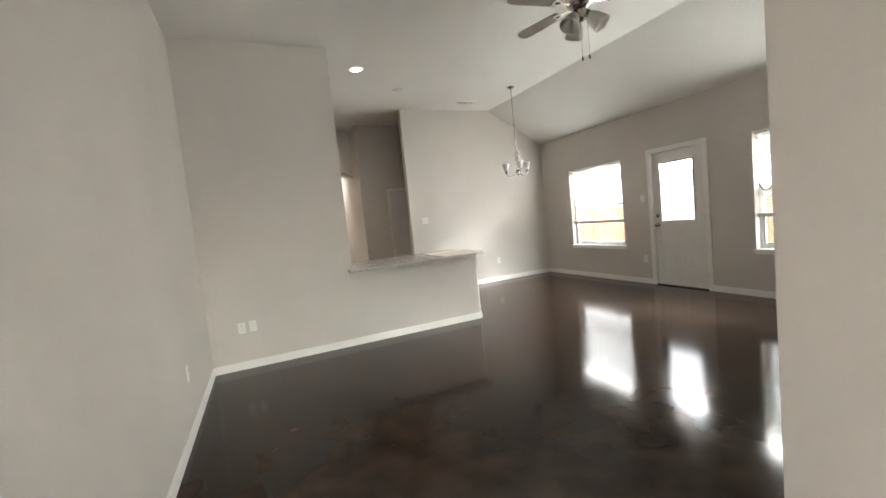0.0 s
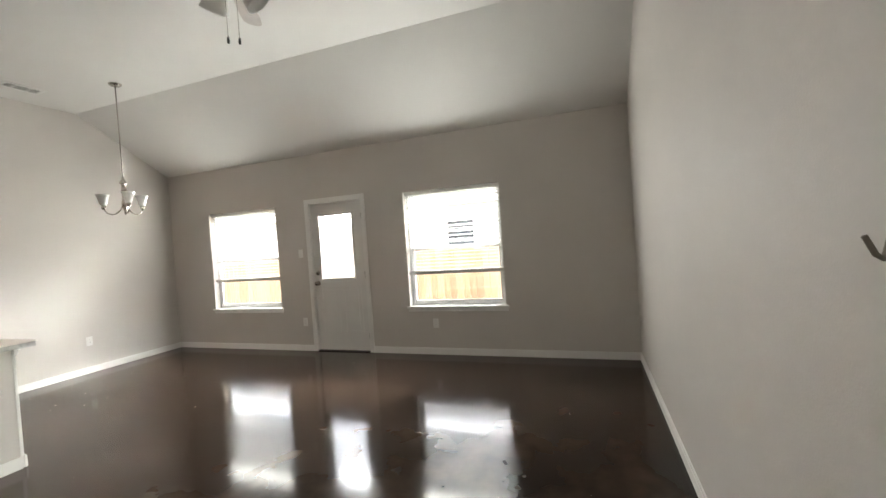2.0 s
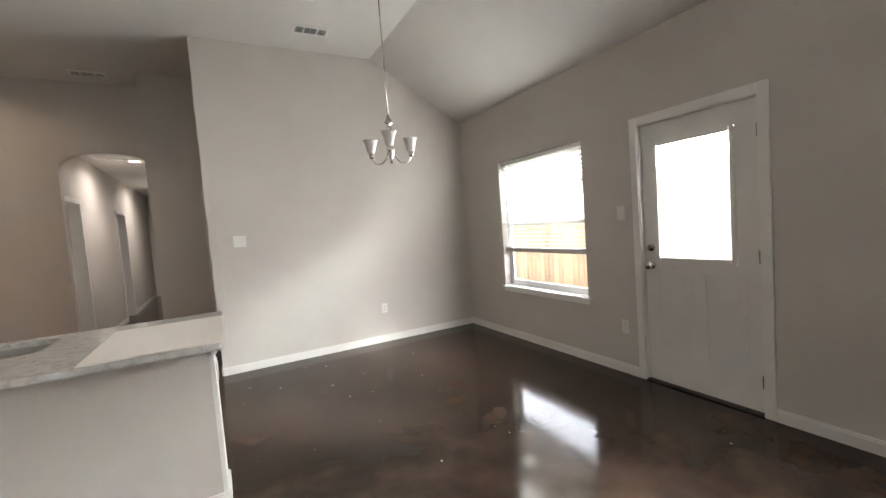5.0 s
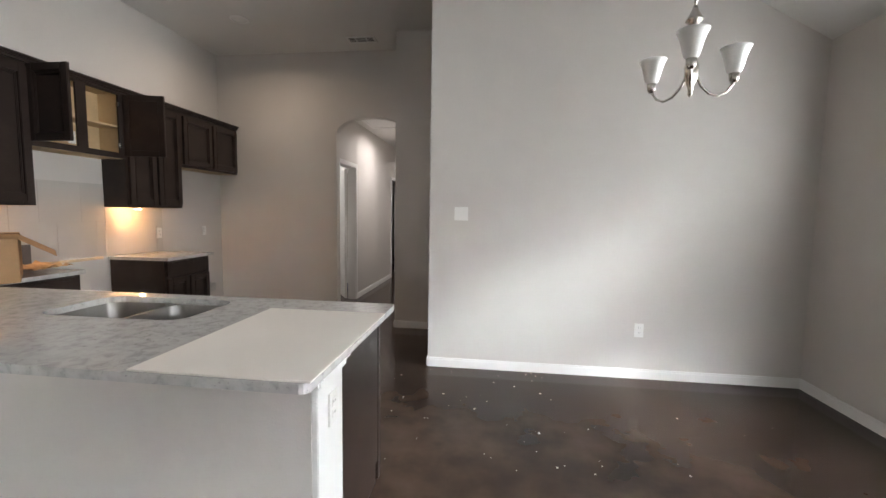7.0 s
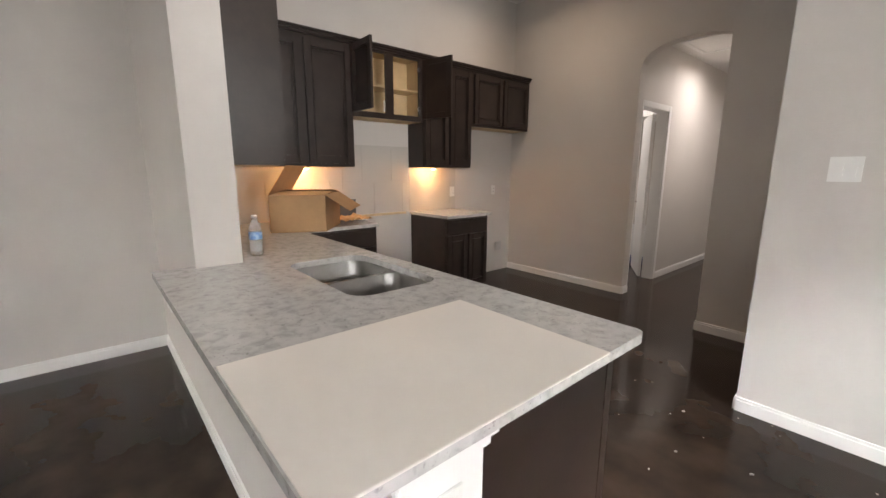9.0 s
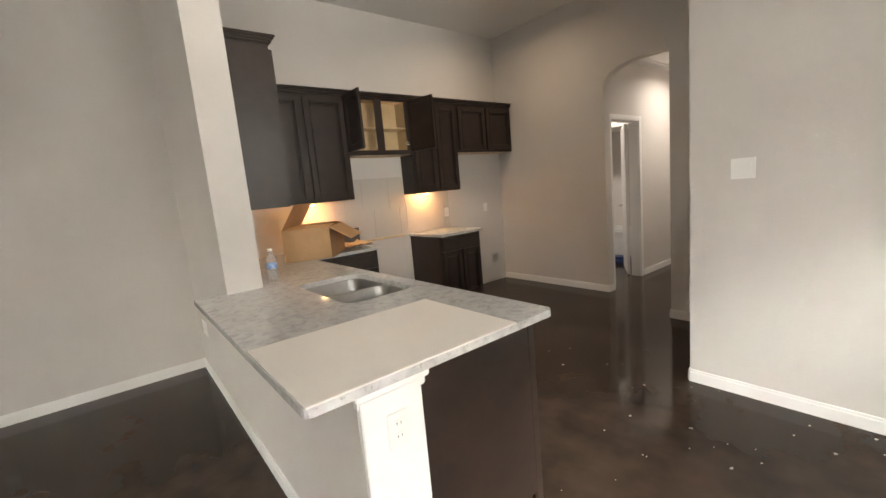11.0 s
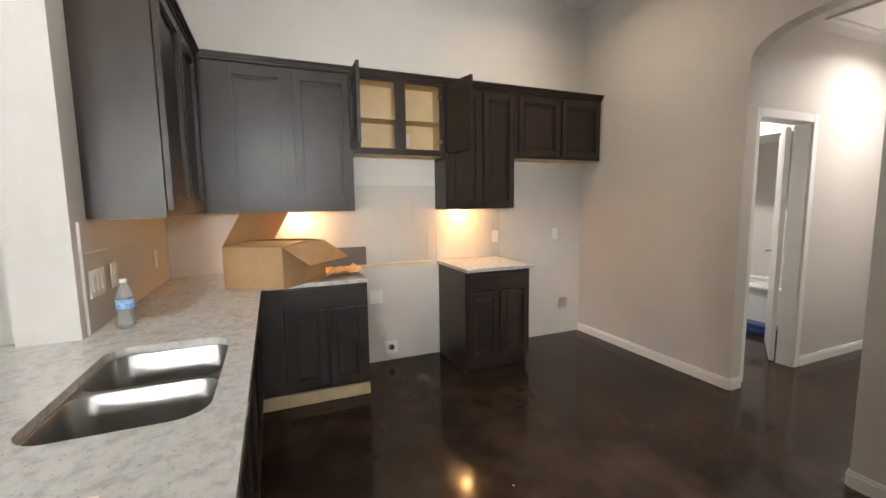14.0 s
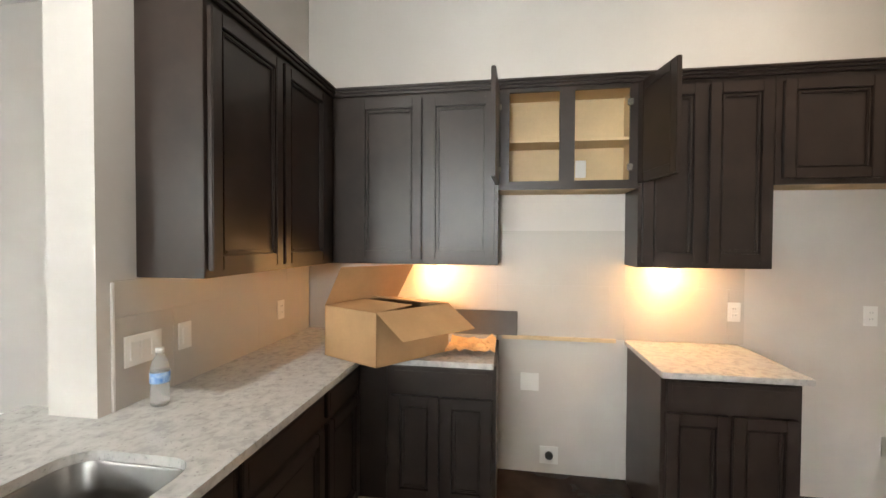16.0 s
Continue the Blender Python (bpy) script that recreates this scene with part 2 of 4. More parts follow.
def structure(name, bm, mat, label, category):
    return tagged(part(name, bm, mat, None), label, category, kind="structure")


# ---- setting ----
XE, YN, XW, YP, YK, YS = 6.345, 8.028, 0.125, 5.671, 9.718, 1.310   # inner faces of the walls
ZC, ZE, XBEND = 3.411, 2.72, 5.145                                  # ceiling, eaves height, ceiling fold
WT = 0.12
W1, W2 = (5.97, 7.225), (2.72, 3.955)                                 # windows along the east wall
WZ0, WZ1 = 0.60, 2.055
D0, D1, DZ = 4.565, 5.40, 2.045                                     # back door opening
COL_X, COL_Y = 1.66, 5.875                                          # end and rear face of the tall partition
BAR_X, HALL_X, NOOK_X, NOOK_Y = 3.29, 1.72, 2.70, 9.19
HALL_Z, HALL_END = 2.74, 16.8

structure("floor", boxes((-2.6, XE + 0.14, -2.2, 17.6, -0.12, 0.0)), FLOOR, "glossy dark brown stained concrete floor with mottled clouds", "floor")

ROOF_PTS = [(-2.6, ZC), (XBEND, ZC), (XE + 0.16, ZE - 0.16 * (ZC - ZE) / (XE - XBEND)), (XE + 0.16, ZE + 0.1), (XBEND, ZC + 0.15), (-2.6, ZC + 0.15)]
structure("ceiling", prism(ROOF_PTS, "y", -2.2, YK + WT), CEIL, "off-white textured ceiling, flat then sloping to the windows", "ceiling")
structure("ceiling_hall", boxes((-2.6, 4.6, YK + WT, 17.6, HALL_Z, HALL_Z + 0.12)), CEIL, "off-white flat hallway ceiling", "ceiling")

# east wall with two windows and the back door
e0, e1 = XE, XE + 0.14
rows = [(e0, e1, YS - WT, W2[0], 0, ZE + 0.02), (e0, e1, W2[0], W2[1], 0, WZ0), (e0, e1, W2[0], W2[1], WZ1, ZE + 0.02), (e0, e1, W2[1], D0, 0, ZE + 0.02),
        (e0, e1, D0, D1, DZ, ZE + 0.02), (e0, e1, D1, W1[0], 0, ZE + 0.02), (e0, e1, W1[0], W1[1], 0, WZ0), (e0, e1, W1[0], W1[1], WZ1, ZE + 0.02),
        (e0, e1, W1[1], NOOK_Y + WT, 0, ZE + 0.02)]
structure("wall_east", boxes(*rows), WALL, "greige painted wall with two windows and a door", "wall")


def gable(name, x0, y0, y1, label):
    pts = [(x0, 0), (XE, 0), (XE, ZE + 0.01), (XBEND, ZC + 0.01), (x0, ZC + 0.01)]
    structure(name, prism(pts, "y", y0, y1), WALL, label, "wall")


gable("wall_north", BAR_X, YN, YN + WT, "greige painted dining wall under the sloped ceiling")
gable("wall_south", 1.593, YS - WT, YS, "greige painted living room wall with a loose cable")
structure("wall_entry", boxes((1.593, 1.593 + WT, -2.1, YS - WT, 0, ZC)), WALL, "greige painted entry hall wall", "wall")
# this wall is out of view; its opening is added to light the entry
structure("wall_entry_end", boxes((XW, 0.40, -2.2, -2.1, 0, ZC), (1.32, 1.593 + WT, -2.2, -2.1, 0, ZC), (0.40, 1.32, -2.2, -2.1, 2.05, ZC), (0.40, 1.32, -2.2, -2.1, 0, 0.10)), WALL, "unseen greige painted entry wall with an opening added to let in daylight", "wall")
structure("wall_west", boxes((XW - WT, XW, -2.2, YK + WT, 0, ZC)), WALL, "greige painted wall of living room and kitchen", "wall")
structure("wall_partition", boxes((XW, COL_X, YP, COL_Y, 0, ZC)), WALL, "greige painted partition between living room and kitchen", "wall")
structure("wall_bar", boxes((COL_X, BAR_X - 0.004, YP, YP + 0.115, 0, 0.869)), WALL, "greige painted half wall under the bar", "half wall")

# kitchen north wall with the arched opening to the hall
ARCH_X0, ARCH_X1, SPRING, RISE = 1.78, NOOK_X, 2.34, 0.245
pts = [(XW, 0), (ARCH_X0, 0), (ARCH_X0, SPRING)]
for i in range(1, 16):
    a = math.pi * (1 - i / 16)
    pts.append(((ARCH_X0 + ARCH_X1) / 2 + (ARCH_X1 - ARCH_X0) / 2 * math.cos(a), SPRING + RISE * math.sin(a) ** 0.75))
pts += [(ARCH_X1, SPRING), (ARCH_X1, ZC), (XW, ZC)]
structure("wall_kitchen_north", prism(pts, "y", YK, YK + WT), WALL, "greige painted kitchen wall with an arched opening", "wall")
PD0, PD1 = 3.30, 4.06      # pantry door in the nook
structure("wall_nook", boxes((NOOK_X, PD0, NOOK_Y, NOOK_Y + WT, 0, ZC), (PD0, PD1, NOOK_Y, NOOK_Y + WT, 2.04, ZC), (PD1, XE, NOOK_Y, NOOK_Y + WT, 0, ZC),
          (NOOK_X, NOOK_X + WT, NOOK_Y + WT, YK, 0, ZC)), WALL, "greige painted wall beside the arch with a white door", "wall")
# unseen enclosure added behind the closed door to stop sky light leaking in
structure("wall_pantry", boxes((PD0 - 0.2, PD1 + 0.2, NOOK_Y + WT + 0.5, NOOK_Y + WT + 0.6, 0, ZC), (PD0 - 0.3, PD0 - 0.2, NOOK_Y + WT + 0.002, NOOK_Y + WT + 0.6, 0, ZC), (PD1 + 0.2, PD1 + 0.3, NOOK_Y + WT + 0.002, NOOK_Y + WT + 0.6, 0, ZC), (PD0 - 0.3, PD1 + 0.3, NOOK_Y + WT + 0.002, NOOK_Y + WT + 0.6, ZC + 0.002, ZC + 0.1)), WALL, "unseen greige painted box behind the white door, added to keep out stray daylight", "wall")
structure("wall_nook_end", boxes((4.9, 5.02, YN + WT, NOOK_Y, 0, ZC)), WALL, "greige painted end of the passage", "wall")
HD0, HD1 = 9.95, 10.64     # bathroom doorway in the hall
RD0, RD1 = 12.88, 13.66    # doorway of the room past it
structure("wall_hall_west", boxes((HALL_X - WT, HALL_X, YK + WT, HD0, 0, HALL_Z), (HALL_X - WT, HALL_X, HD0, HD1, 2.05, HALL_Z), (HALL_X - WT, HALL_X, HD1, RD0, 0, HALL_Z), (HALL_X - WT, HALL_X, RD0, RD1, 2.05, HALL_Z), (HALL_X - WT, HALL_X, RD1, HALL_END, 0, HALL_Z)),
          WALL, "greige painted hallway wall with two doorways", "wall")
structure("wall_room", boxes((-0.72, -0.6, 12.42, 15.2, 0, HALL_Z), (-0.6, HALL_X - WT, 15.1, 15.2, 0, HALL_Z)), WALL, "greige painted walls of a dark room off the hallway", "wall")
structure("wall_hall_east", boxes((NOOK_X, NOOK_X + WT, YK, HALL_END, 0, HALL_Z)), WALL, "greige painted hallway wall", "wall")
structure("wall_hall_end", boxes((HALL_X - WT, NOOK_X + WT, HALL_END, HALL_END + WT, 0, HALL_Z)), WALL, "greige painted end wall of the hallway", "wall")
structure("wall_bath", boxes((-0.6, HALL_X - WT, 12.3, 12.42, 0, HALL_Z), (-0.72, -0.6, YK + WT, 12.42, 0, HALL_Z), (-0.6, XW, YK, YK + WT, 0, HALL_Z)), WALL, "greige painted bathroom walls", "wall")


def baseboard(rows):
    """Boards of a flat face with a thin rounded cap, along x or y; side is the way it faces."""
    bm = bmesh.new()
    for axis, a, b, wall, side in rows:
        for depth, z0, z1 in ((0.014, 0, 0.066), (0.009, 0.066, 0.082)):
            if axis == "x":
                box(bm, a, b, wall, wall + side * depth, z0, z1)
            else:
                box(bm, wall, wall + side * depth, a, b, z0, z1)
    return bm


structure("baseboard", baseboard([("y", -2.1, YP, XW, 1), ("x", XW + 0.014, BAR_X, YP, -1), ("x", BAR_X, XE, YN, -1), ("y", YN, YN + WT, BAR_X, -1),
          ("y", YS, D0 - 0.06, XE, -1), ("y", D1 + 0.06, YN, XE, -1), ("x", 1.593, XE, YS, 1), ("x", XW, ARCH_X0, YK, -1), ("x", NOOK_X, PD0 - 0.06, NOOK_Y, -1),
          ("y", HD1 + 0.07, RD0 - 0.06, HALL_X, 1), ("y", RD1 + 0.06, HALL_END, HALL_X, 1), ("y", YK, HALL_END, NOOK_X, -1), ("y", NOOK_Y, YK, NOOK_X, -1), ("y", -2.1, YS, 1.593, -1), ("y", YK, YK + WT, ARCH_X0, 1)]),
          TRIM, "white painted baseboard along the walls", "baseboard")

# white trim at the end of the half wall
post = thing("bar_end_trim", (BAR_X, 5.78, 0), "white painted panel trim capping the half wall", "trim")
part("panel", boxes((BAR_X - 0.004, BAR_X + 0.018, 5.672, 5.885, 0, 0.868), bevel=0.003), TRIM, post)
part("cap_moulding", boxes((BAR_X - 0.002, BAR_X + 0.045, 5.650, 5.905, 0.838, 0.8695), (BAR_X - 0.002, BAR_X + 0.032, 5.660, 5.895, 0.809, 0.838), bevel=0.006), TRIM, post)
part("base_block", boxes((BAR_X + 0.012, BAR_X + 0.030, 5.664, 5.893, 0, 0.085), bevel=0.003), TRIM, post)


# ---- windows, blinds and back door ----
def window(name, y0, y1):
    w = structure(name, boxes((XE + 0.085, XE + 0.135, y0, y0 + 0.035, WZ0, WZ1), (XE + 0.085, XE + 0.135, y1 - 0.035, y1, WZ0, WZ1),
                  (XE + 0.085, XE + 0.135, y0 + 0.035, y1 - 0.035, WZ0, WZ0 + 0.035), (XE + 0.085, XE + 0.135, y0 + 0.035, y1 - 0.035, WZ1 - 0.035, WZ1)),
                  VINYL, "white vinyl single-hung window with a raised blind", "window")
    mid = 1.32
    for nm, za, zb, dx in (("upper_sash", mid - 0.02, WZ1 - 0.035, 0.022), ("lower_sash", WZ0 + 0.035, mid + 0.02, 0.0)):
        a, b, xa = y0 + 0.037, y1 - 0.037, XE + 0.087 + dx
        s = part(nm, boxes((xa, xa + 0.02, a, a + 0.03, za, zb), (xa, xa + 0.02, b - 0.03, b, za, zb), (xa, xa + 0.02, a + 0.03, b - 0.03, za, za + 0.035), (xa, xa + 0.02, a + 0.03, b - 0.03, zb - 0.035, zb)), VINYL, w)
        g = part("pane", boxes((xa + 0.008, xa + 0.012, a + 0.03, b - 0.03, za + 0.035, zb - 0.035)), GLASS, s)
        g.visible_shadow = False
    part("window_sill", boxes((XE - 0.03, XE + 0.085, y0 - 0.035, y1 + 0.035, WZ0 - 0.018, WZ0 + 0.004), bevel=0.004), TRIM, w)
    part("apron", boxes((XE - 0.012, XE - 0.001, y0 - 0.02, y1 + 0.02, WZ0 - 0.06, WZ0 - 0.018), bevel=0.002), TRIM, w)
    return w


def blind(y0, y1, z_low, label):
    b = thing("window_blind", (XE + 0.05, (y0 + y1) / 2, z_low), label, "blind", "window blinds")
    part("head_rail", boxes((XE + 0.022, XE + 0.075, y0 + 0.006, y1 - 0.006, WZ1 - 0.045, WZ1 - 0.002), bevel=0.003), BLIND, b)
    part("bottom_rail", boxes((XE + 0.022, XE + 0.074, y0 + 0.008, y1 - 0.008, z_low, z_low + 0.03), bevel=0.004), BLIND, b)
    part("stacked_slats", boxes(*[(XE + 0.024, XE + 0.073, y0 + 0.008, y1 - 0.008, z_low + 0.031 + i * 0.0052, z_low + 0.0345 + i * 0.0052) for i in range(4)]), BLIND, b)
    slat = mesh_of(boxes((-0.025, 0.025, -(y1 - y0) / 2 + 0.008, (y1 - y0) / 2 - 0.008, -0.0013, 0.0013)), "slat", BLIND)
    z = WZ1 - 0.075
    while z > z_low + 0.075:
        s = new("slat", slat)
        s.parent, s.matrix_parent_inverse = b, place_of(b).inverted()
        s.matrix_basis = pose(XE + 0.048, (y0 + y1) / 2, z, 0, 4 + random.uniform(-1.2, 1.2), 0)
        z -= 0.042
    for k in (0.14, 0.86):
        y = y0 + k * (y1 - y0)
        part("ladder_cord", tube([(XE + 0.023, y, WZ1 - 0.04), (XE + 0.023, y, z_low + 0.02)], 0.0012, steps=5), BLIND, b)
    part("tilt_wand", tube([(XE + 0.016, y1 - 0.10, WZ1 - 0.05), (XE + 0.016, y1 - 0.10, WZ1 - 0.62)], 0.004, steps=6), BLIND, b)
    return b


window("window_1", *W1)
window("window_2", *W2)
blind(*W1, 1.005, "white slatted blind lowered over the narrow window")
blind(*W2, 1.00, "white slatted blind lowered over two thirds of the window")

# back door
door = structure("door_1", boxes((XE + 0.03, XE + 0.072, D0 + 0.012, 4.72, 0.012, DZ - 0.012), (XE + 0.03, XE + 0.072, 5.285, D1 - 0.012, 0.012, DZ - 0.012),
                 (XE + 0.03, XE + 0.072, 4.72, 5.285, 0.012, 0.975), (XE + 0.03, XE + 0.072, 4.72, 5.285, 1.885, DZ - 0.012)), DOORPAINT, "white half-glass panelled back door, closed", "door")
gl = part("door_glass", boxes((XE + 0.048, XE + 0.054, 4.745, 5.26, 1.0, 1.86)), MILKY, door, "milky privacy glass")
gl.visible_shadow = False
part("glass_frame", boxes((XE + 0.018, XE + 0.034, 4.72, 4.75, 0.975, 1.885), (XE + 0.018, XE + 0.034, 5.255, 5.285, 0.975, 1.885), (XE + 0.018, XE + 0.034, 4.75, 5.255, 0.975, 1.005),
     (XE + 0.018, XE + 0.034, 4.75, 5.255, 1.855, 1.885), bevel=0.004), DOORPAINT, door)
for ya, yb in ((4.665, 4.945), (5.02, 5.30)):
    z0, z1 = 0.26, 0.90
    part("panel_moulding", boxes((XE + 0.026, XE + 0.032, ya, ya + 0.022, z0, z1), (XE + 0.022, XE + 0.032, yb - 0.022, yb, z0, z1), (XE + 0.026, XE + 0.032, ya + 0.022, yb - 0.022, z0, z0 + 0.022),
         (XE + 0.026, XE + 0.032, ya + 0.022, yb - 0.022, z1 - 0.022, z1), bevel=0.0025), DOORPAINT, door)
    part("raised_panel", boxes((XE + 0.025, XE + 0.031, ya + 0.05, yb - 0.05, z0 + 0.05, z1 - 0.05), bevel=0.0025), DOORPAINT, door)
def turned_x(profile, x, y, z):
    bm = lathe(profile, (0, 0, 0), 20)
    bm.transform(Matrix.Translation((x, y, z)) @ Matrix.Rotation(radians(-90), 4, "Y"))
    return bm
part("knob", turned_x([(0, 0), (0.032, 0), (0.032, 0.006), (0.012, 0.01), (0.012, 0.03), (0.027, 0.042), (0.029, 0.055), (0.02, 0.066), (0, 0.068)], XE + 0.03, 5.335, 0.94), NICKEL, door, "brushed nickel knob")
part("deadbolt", turned_x([(0, 0), (0.031, 0), (0.029, 0.012), (0.018, 0.016), (0, 0.017)], XE + 0.03, 5.335, 1.08), NICKEL, door, "brushed nickel deadbolt")
part("thumb_turn", boxes((XE - 0.004, XE + 0.014, 5.33, 5.34, 1.064, 1.096), bevel=0.003), NICKEL, door)
for z in (0.22, 1.03, 1.83):
    part("hinge", boxes((XE + 0.012, XE + 0.03, D0 + 0.004, D0 + 0.026, z - 0.045, z + 0.045), bevel=0.004), NICKEL, door)
frame_1 = structure("door_frame", boxes((XE + 0.0, XE + 0.14, D0 - 0.001, D0 + 0.011, 0, DZ - 0.011), (XE, XE + 0.14, D1 - 0.011, D1 + 0.001, 0, DZ - 0.011), (XE, XE + 0.14, D0, D1, DZ - 0.011, DZ + 0.001)), TRIM, "white painted door jambs", "door frame")
part("casing", boxes((XE - 0.016, XE - 0.0005, D0 - 0.058, D0 + 0.006, 0, DZ + 0.06), (XE - 0.016, XE - 0.0005, D1 - 0.006, D1 + 0.058, 0, DZ + 0.06), (XE - 0.016, XE - 0.0005, D0 + 0.006, D1 - 0.006, DZ - 0.006, DZ + 0.06), bevel=0.004), TRIM, frame_1)
part("threshold", boxes((XE - 0.01, XE + 0.14, D0, D1, 0.001, 0.014), bevel=0.003), DARKPARTS_SHADE, frame_1, "dark metal threshold")


# ---- doors in the passage and hall ----
def panel_door_y(name, x0, x1, y, facing, label):
    """A six-panel door in a wall that runs along x; facing is the side (+1 or -1) it shows."""
    d = structure(name, boxes((x0 + 0.012, x1 - 0.012, y, y + 0.035, 0.012, 2.03)), DOORPAINT, label, "door")
    f = y if facing < 0 else y + 0.035
    wdt = (x1 - x0 - 0.30) / 2
    for za, zb in ((0.22, 0.75), (0.90, 1.45), (1.58, 1.86)):
        for xa in (x0 + 0.10, x0 + 0.20 + wdt):
            part("panel", boxes((xa, xa + wdt, f, f + facing * 0.006, za, zb), (xa + 0.03, xa + wdt - 0.03, f, f + facing * 0.010, za + 0.03, zb - 0.03), bevel=0.0025), DOORPAINT, d)
    return d


pd = panel_door_y("door_2", PD0, PD1, NOOK_Y + 0.03, -1, "white six-panel door beside the arch, closed")
part("door_handle", lathe([(0, 0), (0.026, 0), (0.026, 0.05), (0, 0.055)], (PD1 - 0.06, NOOK_Y - 0.01, 0.93), 14), NICKEL, pd)
part("casing", boxes((PD0 - 0.06, PD0 + 0.004, NOOK_Y - 0.016, NOOK_Y - 0.0005, 0, 2.10), (PD1 - 0.004, PD1 + 0.06, NOOK_Y - 0.016, NOOK_Y - 0.0005, 0, 2.10), (PD0 + 0.004, PD1 - 0.004, NOOK_Y - 0.016, NOOK_Y - 0.0005, 2.036, 2.10), bevel=0.003), TRIM, pd)
hf = structure("door_frame_bath", boxes((HALL_X - WT, HALL_X, HD0, HD0 + 0.015, 0, 2.04), (HALL_X - WT, HALL_X, HD1 - 0.015, HD1, 0, 2.04), (HALL_X - WT, HALL_X, HD0, HD1, 2.035, 2.052)), TRIM, "white painted bathroom door frame", "door frame")
part("casing", boxes((HALL_X, HALL_X + 0.016, HD0 - 0.06, HD0 + 0.006, 0, 2.10), (HALL_X, HALL_X + 0.016, HD1 - 0.006, HD1 + 0.06, 0, 2.10), (HALL_X, HALL_X + 0.016, HD0 + 0.006, HD1 - 0.006, 2.036, 2.10), bevel=0.003), TRIM, hf)
rf = structure("door_frame_room", boxes((HALL_X - WT, HALL_X, RD0, RD0 + 0.015, 0, 2.04), (HALL_X - WT, HALL_X, RD1 - 0.015, RD1, 0, 2.04), (HALL_X - WT, HALL_X, RD0, RD1, 2.035, 2.052)), TRIM, "white painted frame of an open doorway", "door frame")
part("casing", boxes((HALL_X, HALL_X + 0.016, RD0 - 0.06, RD0 + 0.006, 0, 2.10), (HALL_X, HALL_X + 0.016, RD1 - 0.006, RD1 + 0.06, 0, 2.10), (HALL_X, HALL_X + 0.016, RD0 + 0.006, RD1 - 0.006, 2.036, 2.10), bevel=0.003), TRIM, rf)
bath_leaf = boxes((-0.645, 0.0, -0.035, 0.0, 0.012, 2.03))
bath_swing = Matrix.Translation((HALL_X - WT - 0.012, HD1 - 0.018, 0)) @ Matrix.Rotation(radians(-58), 4, "Z")
bath_leaf.transform(bath_swing)
bd = structure("door_3", bath_leaf, DOORPAINT, "white bathroom door standing open", "door")
part("door_handle", tube([bath_swing @ Vector(p) for p in ((-0.585, -0.034, 0.93), (-0.585, -0.08, 0.93), (-0.485, -0.085, 0.93))], 0.009), NICKEL, bd)
# a flat near-black panel gives the doorway's shade by colour; nothing opens behind it
he = structure("door_4", boxes((1.93, 2.55, HALL_END - 0.03, HALL_END - 0.001, 0.01, 2.03)), DARKPARTS_SHADE, "dark panel in place of the shaded open doorway at the end of the hallway", "doorway")
part("casing", boxes((1.86, 1.93, HALL_END - 0.02, HALL_END - 0.001, 0, 2.10), (2.55, 2.62, HALL_END - 0.02, HALL_END - 0.001, 0, 2.10), (1.93, 2.55, HALL_END - 0.032, HALL_END - 0.001, 2.03, 2.10)), TRIM, he)
hatch = thing("attic_hatch", (2.12, 10.75, HALL_Z - 0.02), "white attic hatch panel with a moulded frame in the hall ceiling", "hatch")
part("frame", boxes((1.86, 2.40, 10.40, 10.45, HALL_Z - 0.022, HALL_Z), (1.86, 2.40, 11.05, 11.10, HALL_Z - 0.022, HALL_Z), (1.86, 1.91, 10.45, 11.05, HALL_Z - 0.022, HALL_Z), (2.35, 2.40, 10.45, 11.05, HALL_Z - 0.022, HALL_Z), bevel=0.004), TRIM, hatch)
part("panel", boxes((1.91, 2.35, 10.45, 11.05, HALL_Z - 0.01, HALL_Z - 0.0005)), TRIM, hatch)

# bathroom
structure("bath_soffit", boxes((-0.6, HALL_X - WT, 11.56, 12.3, 2.12, HALL_Z)), CEIL, "white painted soffit over the bathtub", "soffit")
tub = thing("bathtub", (0.55, 11.95, 0), "white enamel bathtub against the bathroom wall", "bathtub")
part("apron", boxes((-0.5, 1.45, 11.58, 11.62, 0, 0.43), bevel=0.008), TUB, tub)
part("rim", boxes((-0.5, 1.45, 11.56, 11.66, 0.43, 0.47), (-0.5, 1.45, 12.2, 12.29, 0.43, 0.47), (-0.5, -0.4, 11.66, 12.2, 0.43, 0.47), (1.35, 1.45, 11.66, 12.2, 0.43, 0.47), bevel=0.012), TUB, tub)
part("basin", boxes((-0.4, 1.35, 11.66, 12.2, 0.08, 0.10), (-0.42, -0.4, 11.66, 12.2, 0.1, 0.43), (1.35, 1.37, 11.66, 12.2, 0.1, 0.43), (-0.4, 1.35, 12.2, 12.22, 0.1, 0.43)), TUB, tub)
mat_ = thing("plastic_sheet", (1.0, 11.4, 0), "folded dark blue plastic sheet on the bathroom floor", "plastic sheet")
part("fold", boxes((0.55, 1.4, 11.30, 11.54, 0.002, 0.05), (0.6, 1.3, 11.33, 11.52, 0.05, 0.09), bevel=0.012), BLUE, mat_)


